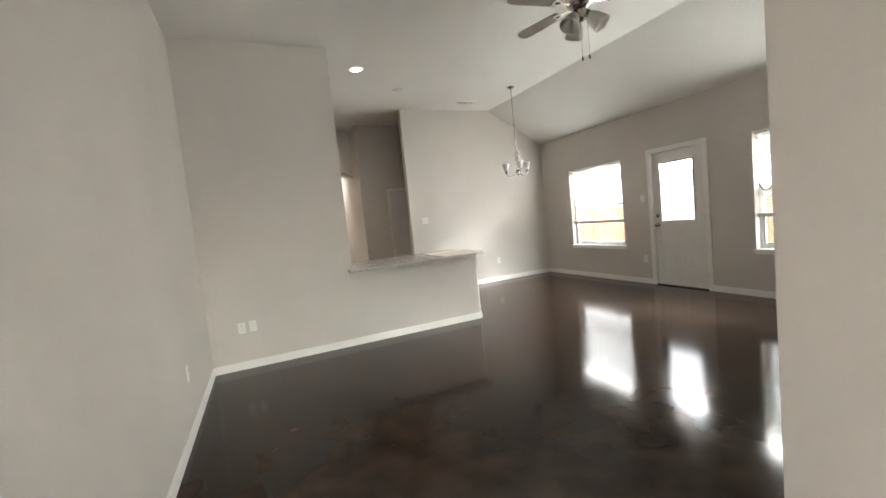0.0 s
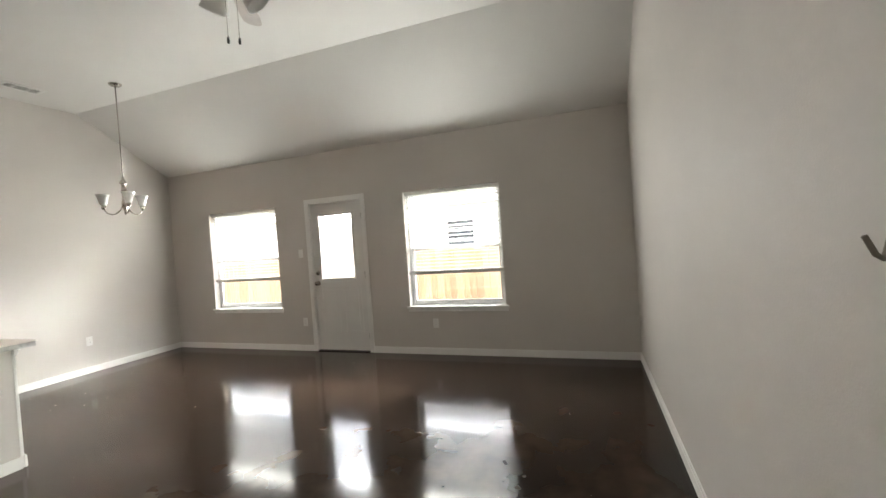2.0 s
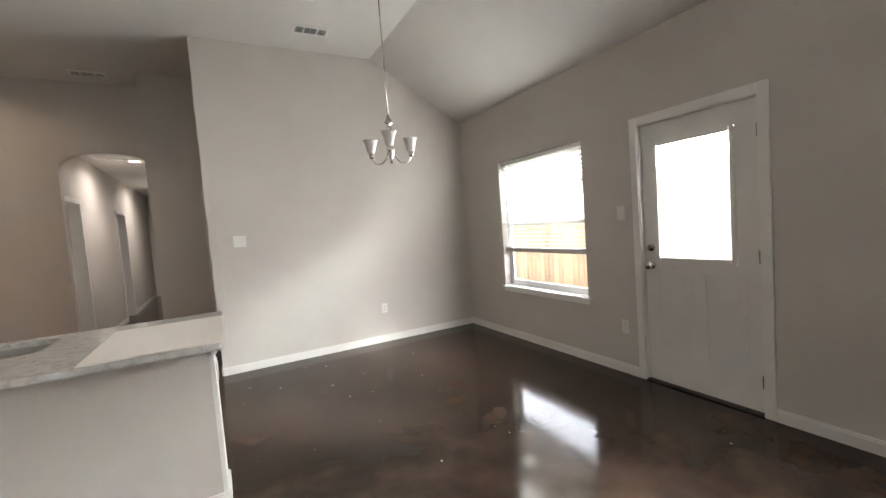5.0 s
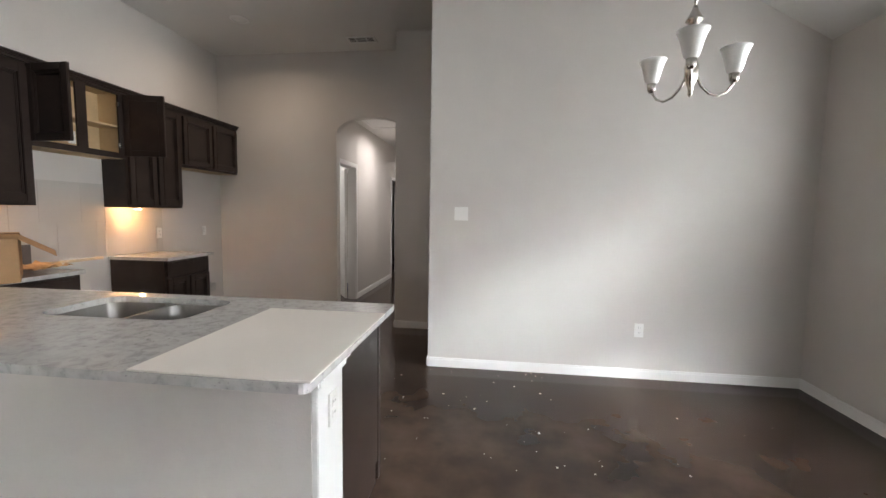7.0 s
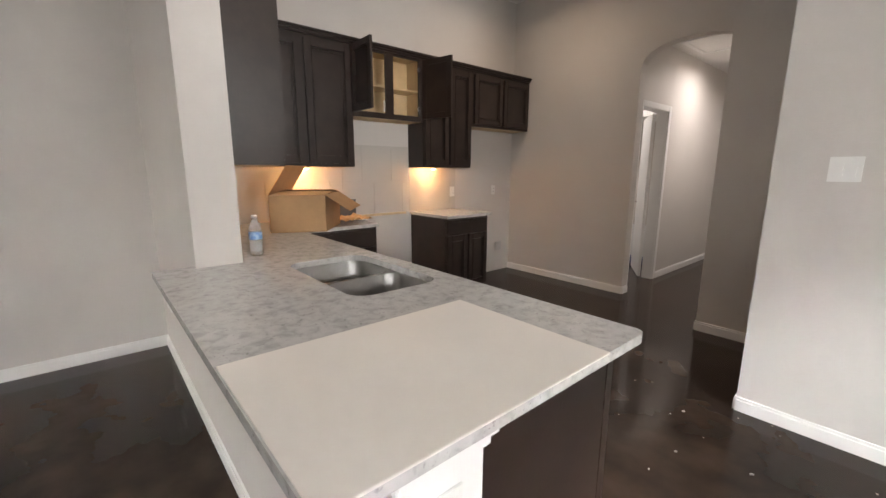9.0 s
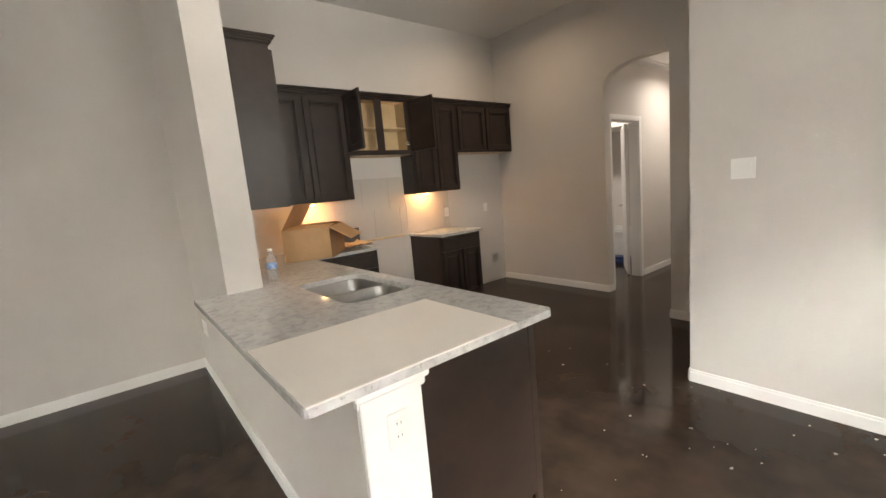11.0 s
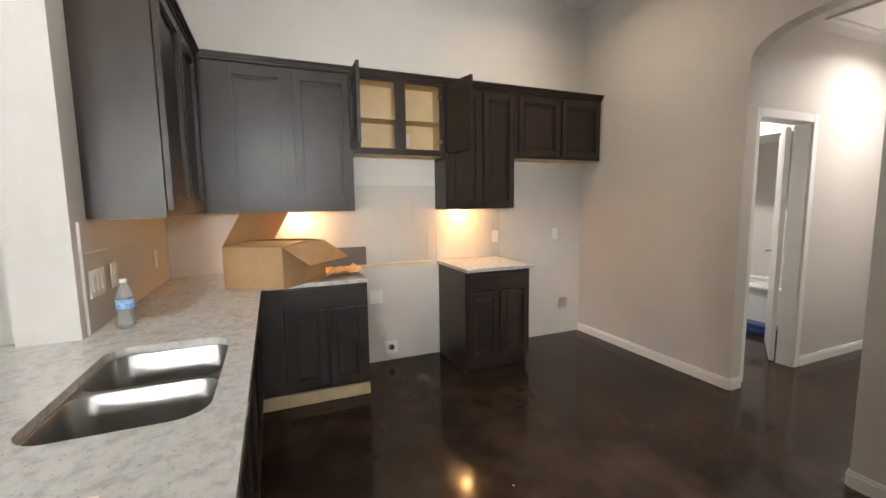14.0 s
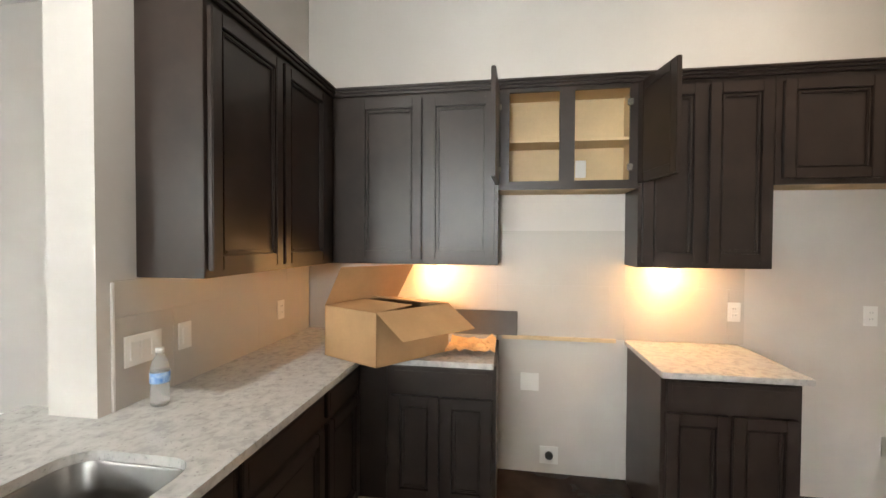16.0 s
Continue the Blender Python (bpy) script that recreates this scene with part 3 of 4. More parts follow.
# ---- kitchen cabinets ----
def frame_door(bm_dir, a0, a1, z0, z1, face, sign, name, parent, knock=0.0):
    """A cabinet door: stiles and rails round a recessed panel with a bead. bm_dir 'y' runs along y and faces x."""
    s, th, g, b = 0.056, 0.025, 0.0055, 0.016
    def one(a, b, c, d, n0, n1):
        p, q = sorted((face + sign * n0, face + sign * n1))
        return (p, q, a, b, c, d) if bm_dir == "y" else (a, b, p, q, c, d)
    d = part(name, boxes(one(a0 + s - 0.001, a1 - s + 0.001, z0 + s - 0.001, z1 - s + 0.001, 0.001, 0.006)), CAB, parent)
    for r in (one(a0, a0 + s, z0, z1, 0, th), one(a1 - s, a1, z0, z1, 0, th)):
        part("stile", boxes(r, bevel=0.0038), CAB, d)
    for r in (one(a0 + s, a1 - s, z0, z0 + s, 0, th - 0.0003), one(a0 + s, a1 - s, z1 - s, z1, 0, th - 0.0003)):
        part("rail", boxes(r, bevel=0.0038), CAB, d)
    p, q, u, v = a0 + s + g, a1 - s - g, z0 + s + g, z1 - s - g
    rows = [one(p, p + b, u, v, 0.005, 0.0205), one(q - b, q, u, v, 0.005, 0.0205), one(p + b, q - b, u, u + b, 0.005, 0.0205), one(p + b, q - b, v - b, v, 0.005, 0.0205)]
    part("bead", boxes(*rows, bevel=0.005), CAB, d)
    return d


def drawer_front(direction, a0, a1, z0, z1, face, sign, parent):
    p, q = sorted((face, face + sign * 0.019))
    r = (p, q, a0, a1, z0, z1) if direction == "y" else (a0, a1, p, q, z0, z1)
    d = part("drawer_front", boxes(r, bevel=0.004), CAB, parent)
    p, q = sorted((face + sign * 0.017, face + sign * 0.0215))
    r = (p, q, a0 + 0.022, a1 - 0.022, z0 + 0.022, z1 - 0.022) if direction == "y" else (a0 + 0.022, a1 - 0.022, p, q, z0 + 0.022, z1 - 0.022)
    part("raised_field", boxes(r, bevel=0.002), CAB, d)
    return d


ZU, ZT = 1.379, 2.44          # underside and top of the wall cabinets
XF = 0.383                    # front of the wall cabinets' boxes
YF = 6.168


def wall_cabinet(y0, y1, z0, doors, label):
    c = thing("wall_cabinet", (XW, (y0 + y1) / 2, z0), label, "cabinet", "wall cabinets")
    part("body", boxes((XW + 0.001, XF, y0 + 0.001, y1 - 0.001, z0, ZT), bevel=0.002), CAB, c)
    part("underside", boxes((XW + 0.002, XF - 0.02, y0 + 0.012, y1 - 0.012, z0 - 0.003, z0 - 0.0005)), RAWWOOD, c, "unfinished light wood underside")
    for a, b in doors:
        frame_door("y", a, b, z0 + 0.028, ZT - 0.045, XF, 1, "door", c)
    return c


wall_cabinet(YF, 7.220, ZU, ((6.335, 6.752), (6.785, 7.197)), "espresso-stained two-door wall cabinet over the corner counter")
wall_cabinet(8.007, 8.703, ZU, ((8.03, 8.345), (8.372, 8.685)), "espresso-stained two-door wall cabinet beside the range gap")
wall_cabinet(8.703, YK - 0.002, 1.839, ((8.735, 9.20), (9.225, 9.69)), "espresso-stained short wall cabinet over the fridge space")

# the open cabinet over the range gap
oc = thing("wall_cabinet", (XW, 7.61, 1.83), "espresso-stained wall cabinet over the range gap, both doors open", "cabinet", "wall cabinets")
a, b, z0, z1 = 7.221, 8.006, 1.83, ZT
for r in ((a, a + 0.014, z0, z1), (b - 0.014, b, z0, z1)):
    part("side_panel", boxes((XW + 0.012, XF - 0.019, *r)), CABIN, oc, "light maple side panel")
part("top_panel", boxes((XW + 0.012, XF - 0.019, a + 0.014, b - 0.014, z1 - 0.016, z1)), CABIN, oc, "light maple top panel")
part("bottom_panel", boxes((XW + 0.012, XF - 0.019, a + 0.014, b - 0.014, z0, z0 + 0.016)), CABIN, oc, "light maple bottom panel")
part("back_panel", boxes((XW + 0.001, XW + 0.012, a, b, z0, z1)), CABIN, oc, "light maple back panel")
part("shelf", boxes((XW + 0.012, XF - 0.03, a + 0.014, b - 0.014, 2.115, 2.131)), CABIN, oc, "light maple shelf")
part("face_frame", boxes((XF - 0.019, XF, a, a + 0.062, z0, z1), (XF - 0.019, XF, b - 0.045, b, z0, z1), (XF - 0.019, XF, 7.572, 7.658, z0 + 0.05, z1 - 0.035), (XF - 0.019, XF, a + 0.062, b - 0.045, z0, z0 + 0.05), (XF - 0.019, XF, a + 0.062, b - 0.045, z1 - 0.035, z1)), CAB, oc)
part("underside", boxes((XW + 0.002, XF - 0.02, a + 0.012, b - 0.012, z0 - 0.003, z0 - 0.0005)), RAWWOOD, oc, "unfinished light wood underside")
part("outlet_plate", boxes((XW + 0.012, XW + 0.018, 7.70, 7.765, 1.93, 2.04), bevel=0.002), PLASTIC, oc, "white outlet plate inside the cabinet")


def swung_door(y_hinge, width, angle, parent):
    """A cabinet door swung out round its hinge; angle in degrees from the cabinet's face."""
    d = frame_door("y", 0, width, z0 + 0.028, ZT - 0.02, 0, 1, "door", parent)
    m = Matrix.Translation((XF + 0.004, y_hinge, 0)) @ Matrix.Rotation(radians(-angle), 4, "Z")
    for o in (d, *d.children):
        o.data.transform(m)
    for z in (z0 + 0.12, ZT - 0.12):
        part("hinge", boxes((XF - 0.01, XF + 0.012, y_hinge - 0.012, y_hinge + 0.012, z - 0.02, z + 0.02), bevel=0.004), NICKEL, d, "nickel cup hinge")
    return d


swung_door(a + 0.004, 0.365, 92, oc)
d2 = frame_door("y", -0.365, 0, z0 + 0.028, ZT - 0.02, 0, 1, "door", oc)
m = Matrix.Translation((XF + 0.004, b - 0.004, 0)) @ Matrix.Rotation(radians(101), 4, "Z")
for o in (d2, *d2.children):
    o.data.transform(m)
for z in (z0 + 0.12, ZT - 0.12):
    part("hinge", boxes((XF - 0.012, XF + 0.012, b - 0.06, b - 0.03, z - 0.02, z + 0.02), bevel=0.004), NICKEL, d2, "nickel cup hinge")

# south wall cabinet
sc = thing("wall_cabinet", (0.8, COL_Y, ZU), "espresso-stained two-door wall cabinet on the partition", "cabinet", "wall cabinets")
part("body", boxes((XW + 0.001, 1.506, COL_Y + 0.001, YF - 0.001, ZU, ZT), bevel=0.002), CAB, sc)
part("underside", boxes((XW + 0.02, 1.49, COL_Y + 0.01, YF - 0.02, ZU - 0.003, ZU - 0.0005)), RAWWOOD, sc, "unfinished light wood underside")
frame_door("x", 1.005, 1.490, ZU + 0.028, ZT - 0.045, YF, 1, "door", sc)
frame_door("x", 0.515, 0.985, ZU + 0.028, ZT - 0.045, YF, 1, "door", sc)

# crown moulding over all wall cabinets
crown = thing("crown_moulding", (XF, 7.9, ZT), "espresso-stained crown moulding along the cabinet tops", "moulding")
steps = ((0.020, ZT - 0.012, ZT + 0.006), (0.032, ZT + 0.006, ZT + 0.022), (0.044, ZT + 0.022, ZT + 0.036))
for d, za, zb in steps:
    part("west_run", boxes((XW + 0.002, XF + d, YF + d, YK - 0.003, za, zb), bevel=0.003), CAB, crown)
    part("south_run", boxes((XW + 0.002, 1.506 + d * 0.6, COL_Y + 0.002, YF + d, za, zb), bevel=0.003), CAB, crown)

# base cabinets
ZB, TOP = 0.870, 0.900


def base_cabinet(y0, y1, label):
    c = thing("base_cabinet", (XW, (y0 + y1) / 2, 0), label, "cabinet", "base cabinets")
    part("body", boxes((XW + 0.012, 0.715, y0, y1, 0.10, ZB - 0.001), bevel=0.002), CAB, c)
    part("toe_kick", boxes((XW + 0.012, 0.665, y0 + 0.002, y1 - 0.002, 0.001, 0.10)), CAB, c)
    drawer_front("y", y0 + 0.022, y1 - 0.022, 0.715, 0.850, 0.715, 1, c)
    mid = (y0 + y1) / 2
    frame_door("y", y0 + 0.022, mid - 0.008, 0.125, 0.690, 0.715, 1, "door", c)
    frame_door("y", mid + 0.008, y1 - 0.022, 0.125, 0.690, 0.715, 1, "door", c)
    return c


c1 = base_cabinet(6.632, 7.225, "dark espresso base cabinet with a drawer and two doors")
part("filler", boxes((XW + 0.012, 0.714, 6.462, 6.631, 0.10, ZB - 0.001), bevel=0.002), CAB, c1)
part("plinth", boxes((0.666, 0.72, 6.46, 7.225, 0.001, 0.092), bevel=0.003), RAWWOOD, c1, "unpainted pale wood plinth strip")
c2 = base_cabinet(8.03, 8.652, "dark espresso base cabinet between range and fridge gaps")
part("corner_post", boxes((0.66, 0.70, 8.032, 8.07, 0.001, 0.1)), CAB, c2)

# peninsula cabinets, facing north
YB = 6.46
for x0, x1, lab in ((2.62, 3.272, "dark espresso peninsula end cabinet with two doors"), (1.75, 2.618, "dark espresso sink base cabinet with two doors"), (1.15, 1.748, "dark dishwasher space panel in the peninsula"), (0.716, 1.148, "dark espresso corner base cabinet with one door")):
    c = thing("base_cabinet", ((x0 + x1) / 2, 6.1, 0), lab, "cabinet", "base cabinets")
    lo = 5.79 if x0 > 1.7 else COL_Y + 0.001
    part("body", boxes((x0, x1, lo, YB, 0.10, ZB - 0.21 if 1.7 < x0 < 2.6 else ZB - 0.001), bevel=0.002), CAB, c)
    if 1.7 < x0 < 2.6:
        part("front_rail", boxes((x0, x1, YB - 0.02, YB, ZB - 0.21, ZB - 0.001)), CAB, c)
    part("toe_kick", boxes((x0, x1, lo, YB - 0.06, 0.001, 0.10)), CAB, c)
    if x1 - x0 > 0.62:
        mid = (x0 + x1) / 2
        drawer_front("x", x0 + 0.02, x1 - 0.02, 0.715, 0.85, YB, 1, c)
        frame_door("x", x0 + 0.02, mid - 0.008, 0.125, 0.69, YB, 1, "door", c)
        frame_door("x", mid + 0.008, x1 - 0.02, 0.125, 0.69, YB, 1, "door", c)
    else:
        drawer_front("x", x0 + 0.02, x1 - 0.02, 0.715, 0.85, YB, 1, c)
        frame_door("x", x0 + 0.02, x1 - 0.02, 0.125, 0.69, YB, 1, "door", c)
    if x1 > 3.2:
        part("end_panel", boxes((3.273, 3.285, 5.888, YB, 0.10, ZB - 0.002)), CAB, c, "flat dark brown end panel")
        part("end_corner", boxes((3.273, 3.288, YB - 0.03, YB + 0.004, 0.001, ZB - 0.002), (3.272, 3.283, 5.888, YB - 0.06, 0.001, 0.10)), CAB, c)


# ---- countertops and sink ----
def rounded(x0, x1, y0, y1, r, n=6):
    out = []
    for cx, cy, a0 in ((x1 - r, y1 - r, 0), (x0 + r, y1 - r, 90), (x0 + r, y0 + r, 180), (x1 - r, y0 + r, 270)):
        for i in range(n + 1):
            a = radians(a0 + 90 * i / n)
            out.append((cx + r * math.cos(a), cy + r * math.sin(a)))
    return out


def slab_with_holes(outline, holes, z0, z1):
    bm = bmesh.new()
    for z in (z0, z1):
        edges = []
        for loop in (outline, *holes):
            vs = [bm.verts.new((x, y, z)) for x, y in loop]
            edges += [bm.edges.new((vs[i], vs[(i + 1) % len(vs)])) for i in range(len(vs))]
        bmesh.ops.triangle_fill(bm, use_beauty=True, use_dissolve=False, edges=edges)
    bm.verts.ensure_lookup_table()
    n = sum(len(l) for l in (outline, *holes))
    k = 0
    for loop in (outline, *holes):
        m = len(loop)
        for i in range(m):
            p, q = k + i, k + (i + 1) % m
            bm.faces.new((bm.verts[p], bm.verts[q], bm.verts[n + q], bm.verts[n + p]))
        k += m
    bmesh.ops.recalc_face_normals(bm, faces=bm.faces)
    return bm


SINK_W, SINK_E = (1.842, 2.178, 6.022, 6.421), (2.198, 2.538, 6.022, 6.421)
bar = [(XW + 0.002, COL_Y + 0.002), (COL_X + 0.003, COL_Y + 0.002), (COL_X + 0.003, YP - 0.003), (1.605, YP - 0.003), (1.605, 5.506), (1.607, 5.504), (3.330, 5.504), (3.342, 5.5072), (3.3508, 5.516), (3.354, 5.528), (3.354, 6.484), (3.350, 6.499), (3.339, 6.510), (3.324, 6.514), (0.787, 6.514), (0.787, 7.205), (0.78, 7.212), (XW + 0.002, 7.212)]
ct = thing("peninsula_countertop", (2.4, 6.0, ZB), "speckled white and grey granite countertop with a sink cut-out", "countertop")
part("slab", slab_with_holes(bar, [rounded(1.838, 2.542, 6.018, 6.425, 0.085)], ZB, TOP), GRANITE, ct)
c2t = thing("countertop", (0.45, 8.34, ZB), "speckled pale granite countertop on the single base cabinet", "countertop")
part("slab", boxes((XW + 0.002, 0.775, 8.014, 8.668, ZB, TOP), bevel=0.003), GRANITE, c2t)

ZS = TOP - 0.022
sink = thing("double_sink", (2.2, 6.2, ZS - 0.2), "stainless steel double-bowl undermount sink", "sink")
part("flange", slab_with_holes(rounded(1.839, 2.541, 6.019, 6.424, 0.084), [rounded(*SINK_W, 0.07), rounded(*SINK_E, 0.07)], ZS - 0.012, ZS - 0.008), SINKSTEEL, sink)
for (x0, x1, y0, y1) in (SINK_W, SINK_E):
    bm = bmesh.new()
    loops = []
    for inset, z, r in ((0.0, ZS - 0.008, 0.07), (0.003, ZS - 0.014, 0.07), (0.006, ZS - 0.165, 0.065), (0.014, ZS - 0.185, 0.06), (0.035, ZS - 0.197, 0.055), (0.08, ZS - 0.202, 0.05)):
        loops.append([bm.verts.new((x, y, z)) for x, y in rounded(x0 + inset, x1 - inset, y0 + inset, y1 - inset, r)])
    for p, q in zip(loops, loops[1:]):
        for i in range(len(p)):
            bm.faces.new((p[i], p[(i + 1) % len(p)], q[(i + 1) % len(q)], q[i]))
    bm.faces.new(loops[-1])
    bmesh.ops.recalc_face_normals(bm, faces=bm.faces)
    bmesh.ops.reverse_faces(bm, faces=bm.faces)
    for f in bm.faces:
        f.smooth = True
    bowl = part("bowl", bm, SINKSTEEL, sink)
    part("drain", lathe([(0.045, 0), (0.04, 0.004), (0.03, 0.001), (0.0, 0.0005)], ((x0 + x1) / 2, (y0 + y1) / 2, ZS - 0.2015), 18), NICKEL, bowl)

board = thing("foam_board", (3.08, 5.89, TOP), "white foam board sheet lying on the countertop end", "board")
part("sheet", boxes((2.805, 3.362, 5.508, 6.285, TOP + 0.001, TOP + 0.007), bevel=0.001), BOARD, board)


# ---- lamps that the place has ----
def lamp(name, at, size, watts, colour, spread=160):
    d = bpy.data.lights.new(name, "AREA")
    d.shape, d.size, d.energy, d.color, d.spread = "DISK", size, watts, colour, radians(spread)
    o = new(name, d)
    o.matrix_basis = Matrix.Translation(at)
    return o


WARM_LIGHT, CAN_LIGHT = (1.0, 0.50, 0.17), (1.0, 0.97, 0.95)


def puck(x, y):
    p = thing("puck_light", (x, y, ZU - 0.02), "small round warm under-cabinet puck light, lit", "light", "under-cabinet lights")
    part("housing", lathe([(0.0, -0.003), (0.036, -0.003), (0.036, -0.010), (0.031, -0.016), (0.028, -0.016), (0.028, -0.0125), (0.0, -0.0125)], (x, y, ZU), 20), NICKEL, p)
    part("lens", lathe([(0.0, -0.0135), (0.0275, -0.0135), (0.026, -0.019), (0.018, -0.0215), (0.0, -0.022)], (x, y, ZU), 18), WARM, p, "glowing warm lens")
    d = bpy.data.lights.new("puck_lamp", "POINT")
    d.energy, d.color, d.shadow_soft_size = PUCK_W, WARM_LIGHT, 0.018
    new("puck_lamp", d).matrix_basis = Matrix.Translation((x, y, ZU - 0.045))


def recessed(x, y, z, watts, label, colour=CAN_LIGHT):
    p = thing("recessed_light", (x, y, z), label, "light", "recessed ceiling lights")
    part("trim_ring", lathe([(0.075, -0.012), (0.078, -0.004), (0.098, -0.001), (0.098, -0.006), (0.092, -0.012), (0.082, -0.016), (0.075, -0.012)], (x, y, z), 28), TRIM, p)
    part("lens", lathe([(0.0, -0.0085), (0.074, -0.0085), (0.076, -0.004), (0.0, -0.004)], (x, y, z), 24), CAN if watts > 0.25 else PLASTIC, p)
    if watts:
        lamp("recessed_lamp", (x, y, z - 0.02), 0.14, watts, colour)


PUCK_W = 0.11
puck(0.26, 6.80)
puck(0.26, 8.25)
recessed(2.12, 6.225, ZC, 0.26, "round recessed ceiling light over the bar, lit")
recessed(1.083, 8.77, ZC, 0.22, "round recessed ceiling light over the kitchen, dim", (1.0, 0.80, 0.62))
recessed(2.942, 6.994, ZC, 0, "round white recessed ceiling light, unlit")
recessed(2.317, 11.25, HALL_Z, 0.5, "round recessed ceiling light in the hall, lit")
recessed(2.317, 14.17, HALL_Z, 0.5, "round recessed ceiling light far down the hall, lit")
recessed(0.6, 11.0, HALL_Z, 0.6, "round bathroom ceiling light, lit")


# ---- chandelier ----
def chandelier(x, y):
    c = thing("chandelier", (x, y, ZC), "brushed nickel three-light chandelier with frosted bell shades", "chandelier")
    part("canopy", lathe([(0, 0), (0.062, 0), (0.062, -0.008), (0.045, -0.022), (0.012, -0.03), (0, -0.03)], (x, y, ZC), 24), NICKEL, c)
    part("rod", tube([(x, y, ZC - 0.025), (x, y, 2.36)], 0.006), NICKEL, c)
    part("hub", lathe([(0, 2.37), (0.010, 2.37), (0.016, 2.345), (0.034, 2.315), (0.040, 2.30), (0.018, 2.285), (0.024, 2.25), (0.022, 2.12), (0.034, 2.085), (0.030, 2.04), (0.012, 1.99), (0.010, 1.955), (0, 1.945)], (x, y, 0), 22), NICKEL, c)
    for k in range(3):
        a = radians(-114 + 120 * k)
        u = Vector((math.cos(a), math.sin(a), 0))
        o = Vector((x, y, 0))
        path = [o + u * r + Vector((0, 0, z)) for r, z in ((0.02, 2.06), (0.05, 2.00), (0.09, 1.965), (0.135, 1.955), (0.175, 1.975), (0.199, 2.01), (0.205, 2.03))]
        arm = part("arm", tube(path, 0.0065), NICKEL, c)
        p = o + u * 0.205
        part("cup", lathe([(0, 2.015), (0.014, 2.015), (0.021, 2.03), (0.023, 2.06), (0.018, 2.065), (0, 2.065)], (p.x, p.y, 0), 18), NICKEL, arm)
        part("shade", lathe([(0.020, 2.06), (0.030, 2.068), (0.038, 2.093), (0.046, 2.13), (0.057, 2.163), (0.066, 2.18), (0.0635, 2.18), (0.054, 2.162), (0.043, 2.13), (0.035, 2.093), (0.027, 2.07)], (p.x, p.y, 0), 26), FROST, arm, "frosted white glass bell shade")
    return c


chandelier(4.77, 6.65)


# ---- ceiling fan ----
def ceiling_fan(x, y):
    f = thing("ceiling_fan", (x, y, ZC), "white five-blade ceiling fan with frosted tulip lights, at rest", "ceiling fan")
    part("canopy", lathe([(0, 0), (0.068, 0), (0.066, -0.03), (0.035, -0.065), (0, -0.066)], (x, y, ZC), 24), NICKEL, f)
    part("downrod", tube([(x, y, ZC - 0.06), (x, y, 3.16)], 0.012), NICKEL, f)
    part("motor", lathe([(0, 3.17), (0.05, 3.165), (0.10, 3.145), (0.115, 3.11), (0.115, 3.05), (0.09, 3.02), (0.06, 3.005), (0, 3.0)], (x, y, 0), 28), NICKEL, f)
    part("light_housing", lathe([(0, 3.0), (0.055, 3.0), (0.062, 2.96), (0.05, 2.92), (0.02, 2.90), (0, 2.895)], (x, y, 0), 24), NICKEL, f)
    for k in range(5):
        a = radians(31 + 72 * k)
        m = Matrix.Translation((x, y, 3.035)) @ Matrix.Rotation(a, 4, "Z")
        bm = boxes((0.09, 0.24, -0.018, 0.018, -0.004, 0.002), (0.20, 0.26, -0.045, 0.045, -0.004, 0.001), bevel=0.001)
        bm.transform(m)
        iron = part("blade_iron", bm, NICKEL, f)
        pts = [(0.21, -0.052), (0.58, -0.066), (0.64, -0.060), (0.665, -0.035), (0.67, 0.0), (0.665, 0.035), (0.64, 0.060), (0.58, 0.066), (0.21, 0.052), (0.20, 0.03), (0.20, -0.03)]
        bm = prism(pts, "z", 0.003, 0.009)
        bm.transform(m @ Matrix.Rotation(radians(11), 4, "X"))
        part("blade", bm, BLADE, f, "whitewashed wooden blade")
    for k in range(3):
        a = radians(70 + 120 * k)
        u = Vector((math.cos(a), math.sin(a), 0))
        bm = lathe([(0.022, 0.0), (0.036, -0.018), (0.058, -0.06), (0.070, -0.11), (0.080, -0.145), (0.076, -0.145), (0.066, -0.11), (0.054, -0.06), (0.032, -0.018)], (0, 0, 0), 22)
        tilt = Matrix.Translation(Vector((x, y, 2.945)) + u * 0.075) @ Matrix.Rotation(radians(38), 4, Vector((0, 0, 1)).cross(u) * -1)
        bm.transform(tilt)
        part("shade", bm, FROST, f, "frosted glass tulip shade")
        bm = tube([(0, 0, 0.03), (0, 0, -0.02)], 0.02)
        bm.transform(tilt)
        part("socket", bm, NICKEL, f)
    for dx, dy, z in ((-0.03, -0.02, 2.60), (0.02, -0.05, 2.61)):
        ch = part("pull_chain", tube([(x + dx, y + dy, 2.92), (x + dx, y + dy, z)], 0.0018, steps=5), NICKEL, f)
        part("chain_knob", lathe([(0, 0), (0.006, 0.002), (0.008, -0.02), (0.006, -0.03), (0, -0.031)], (x + dx, y + dy, z), 10), DARKPARTS_SHADE, ch)
    return f


ceiling_fan(3.40, 3.59)


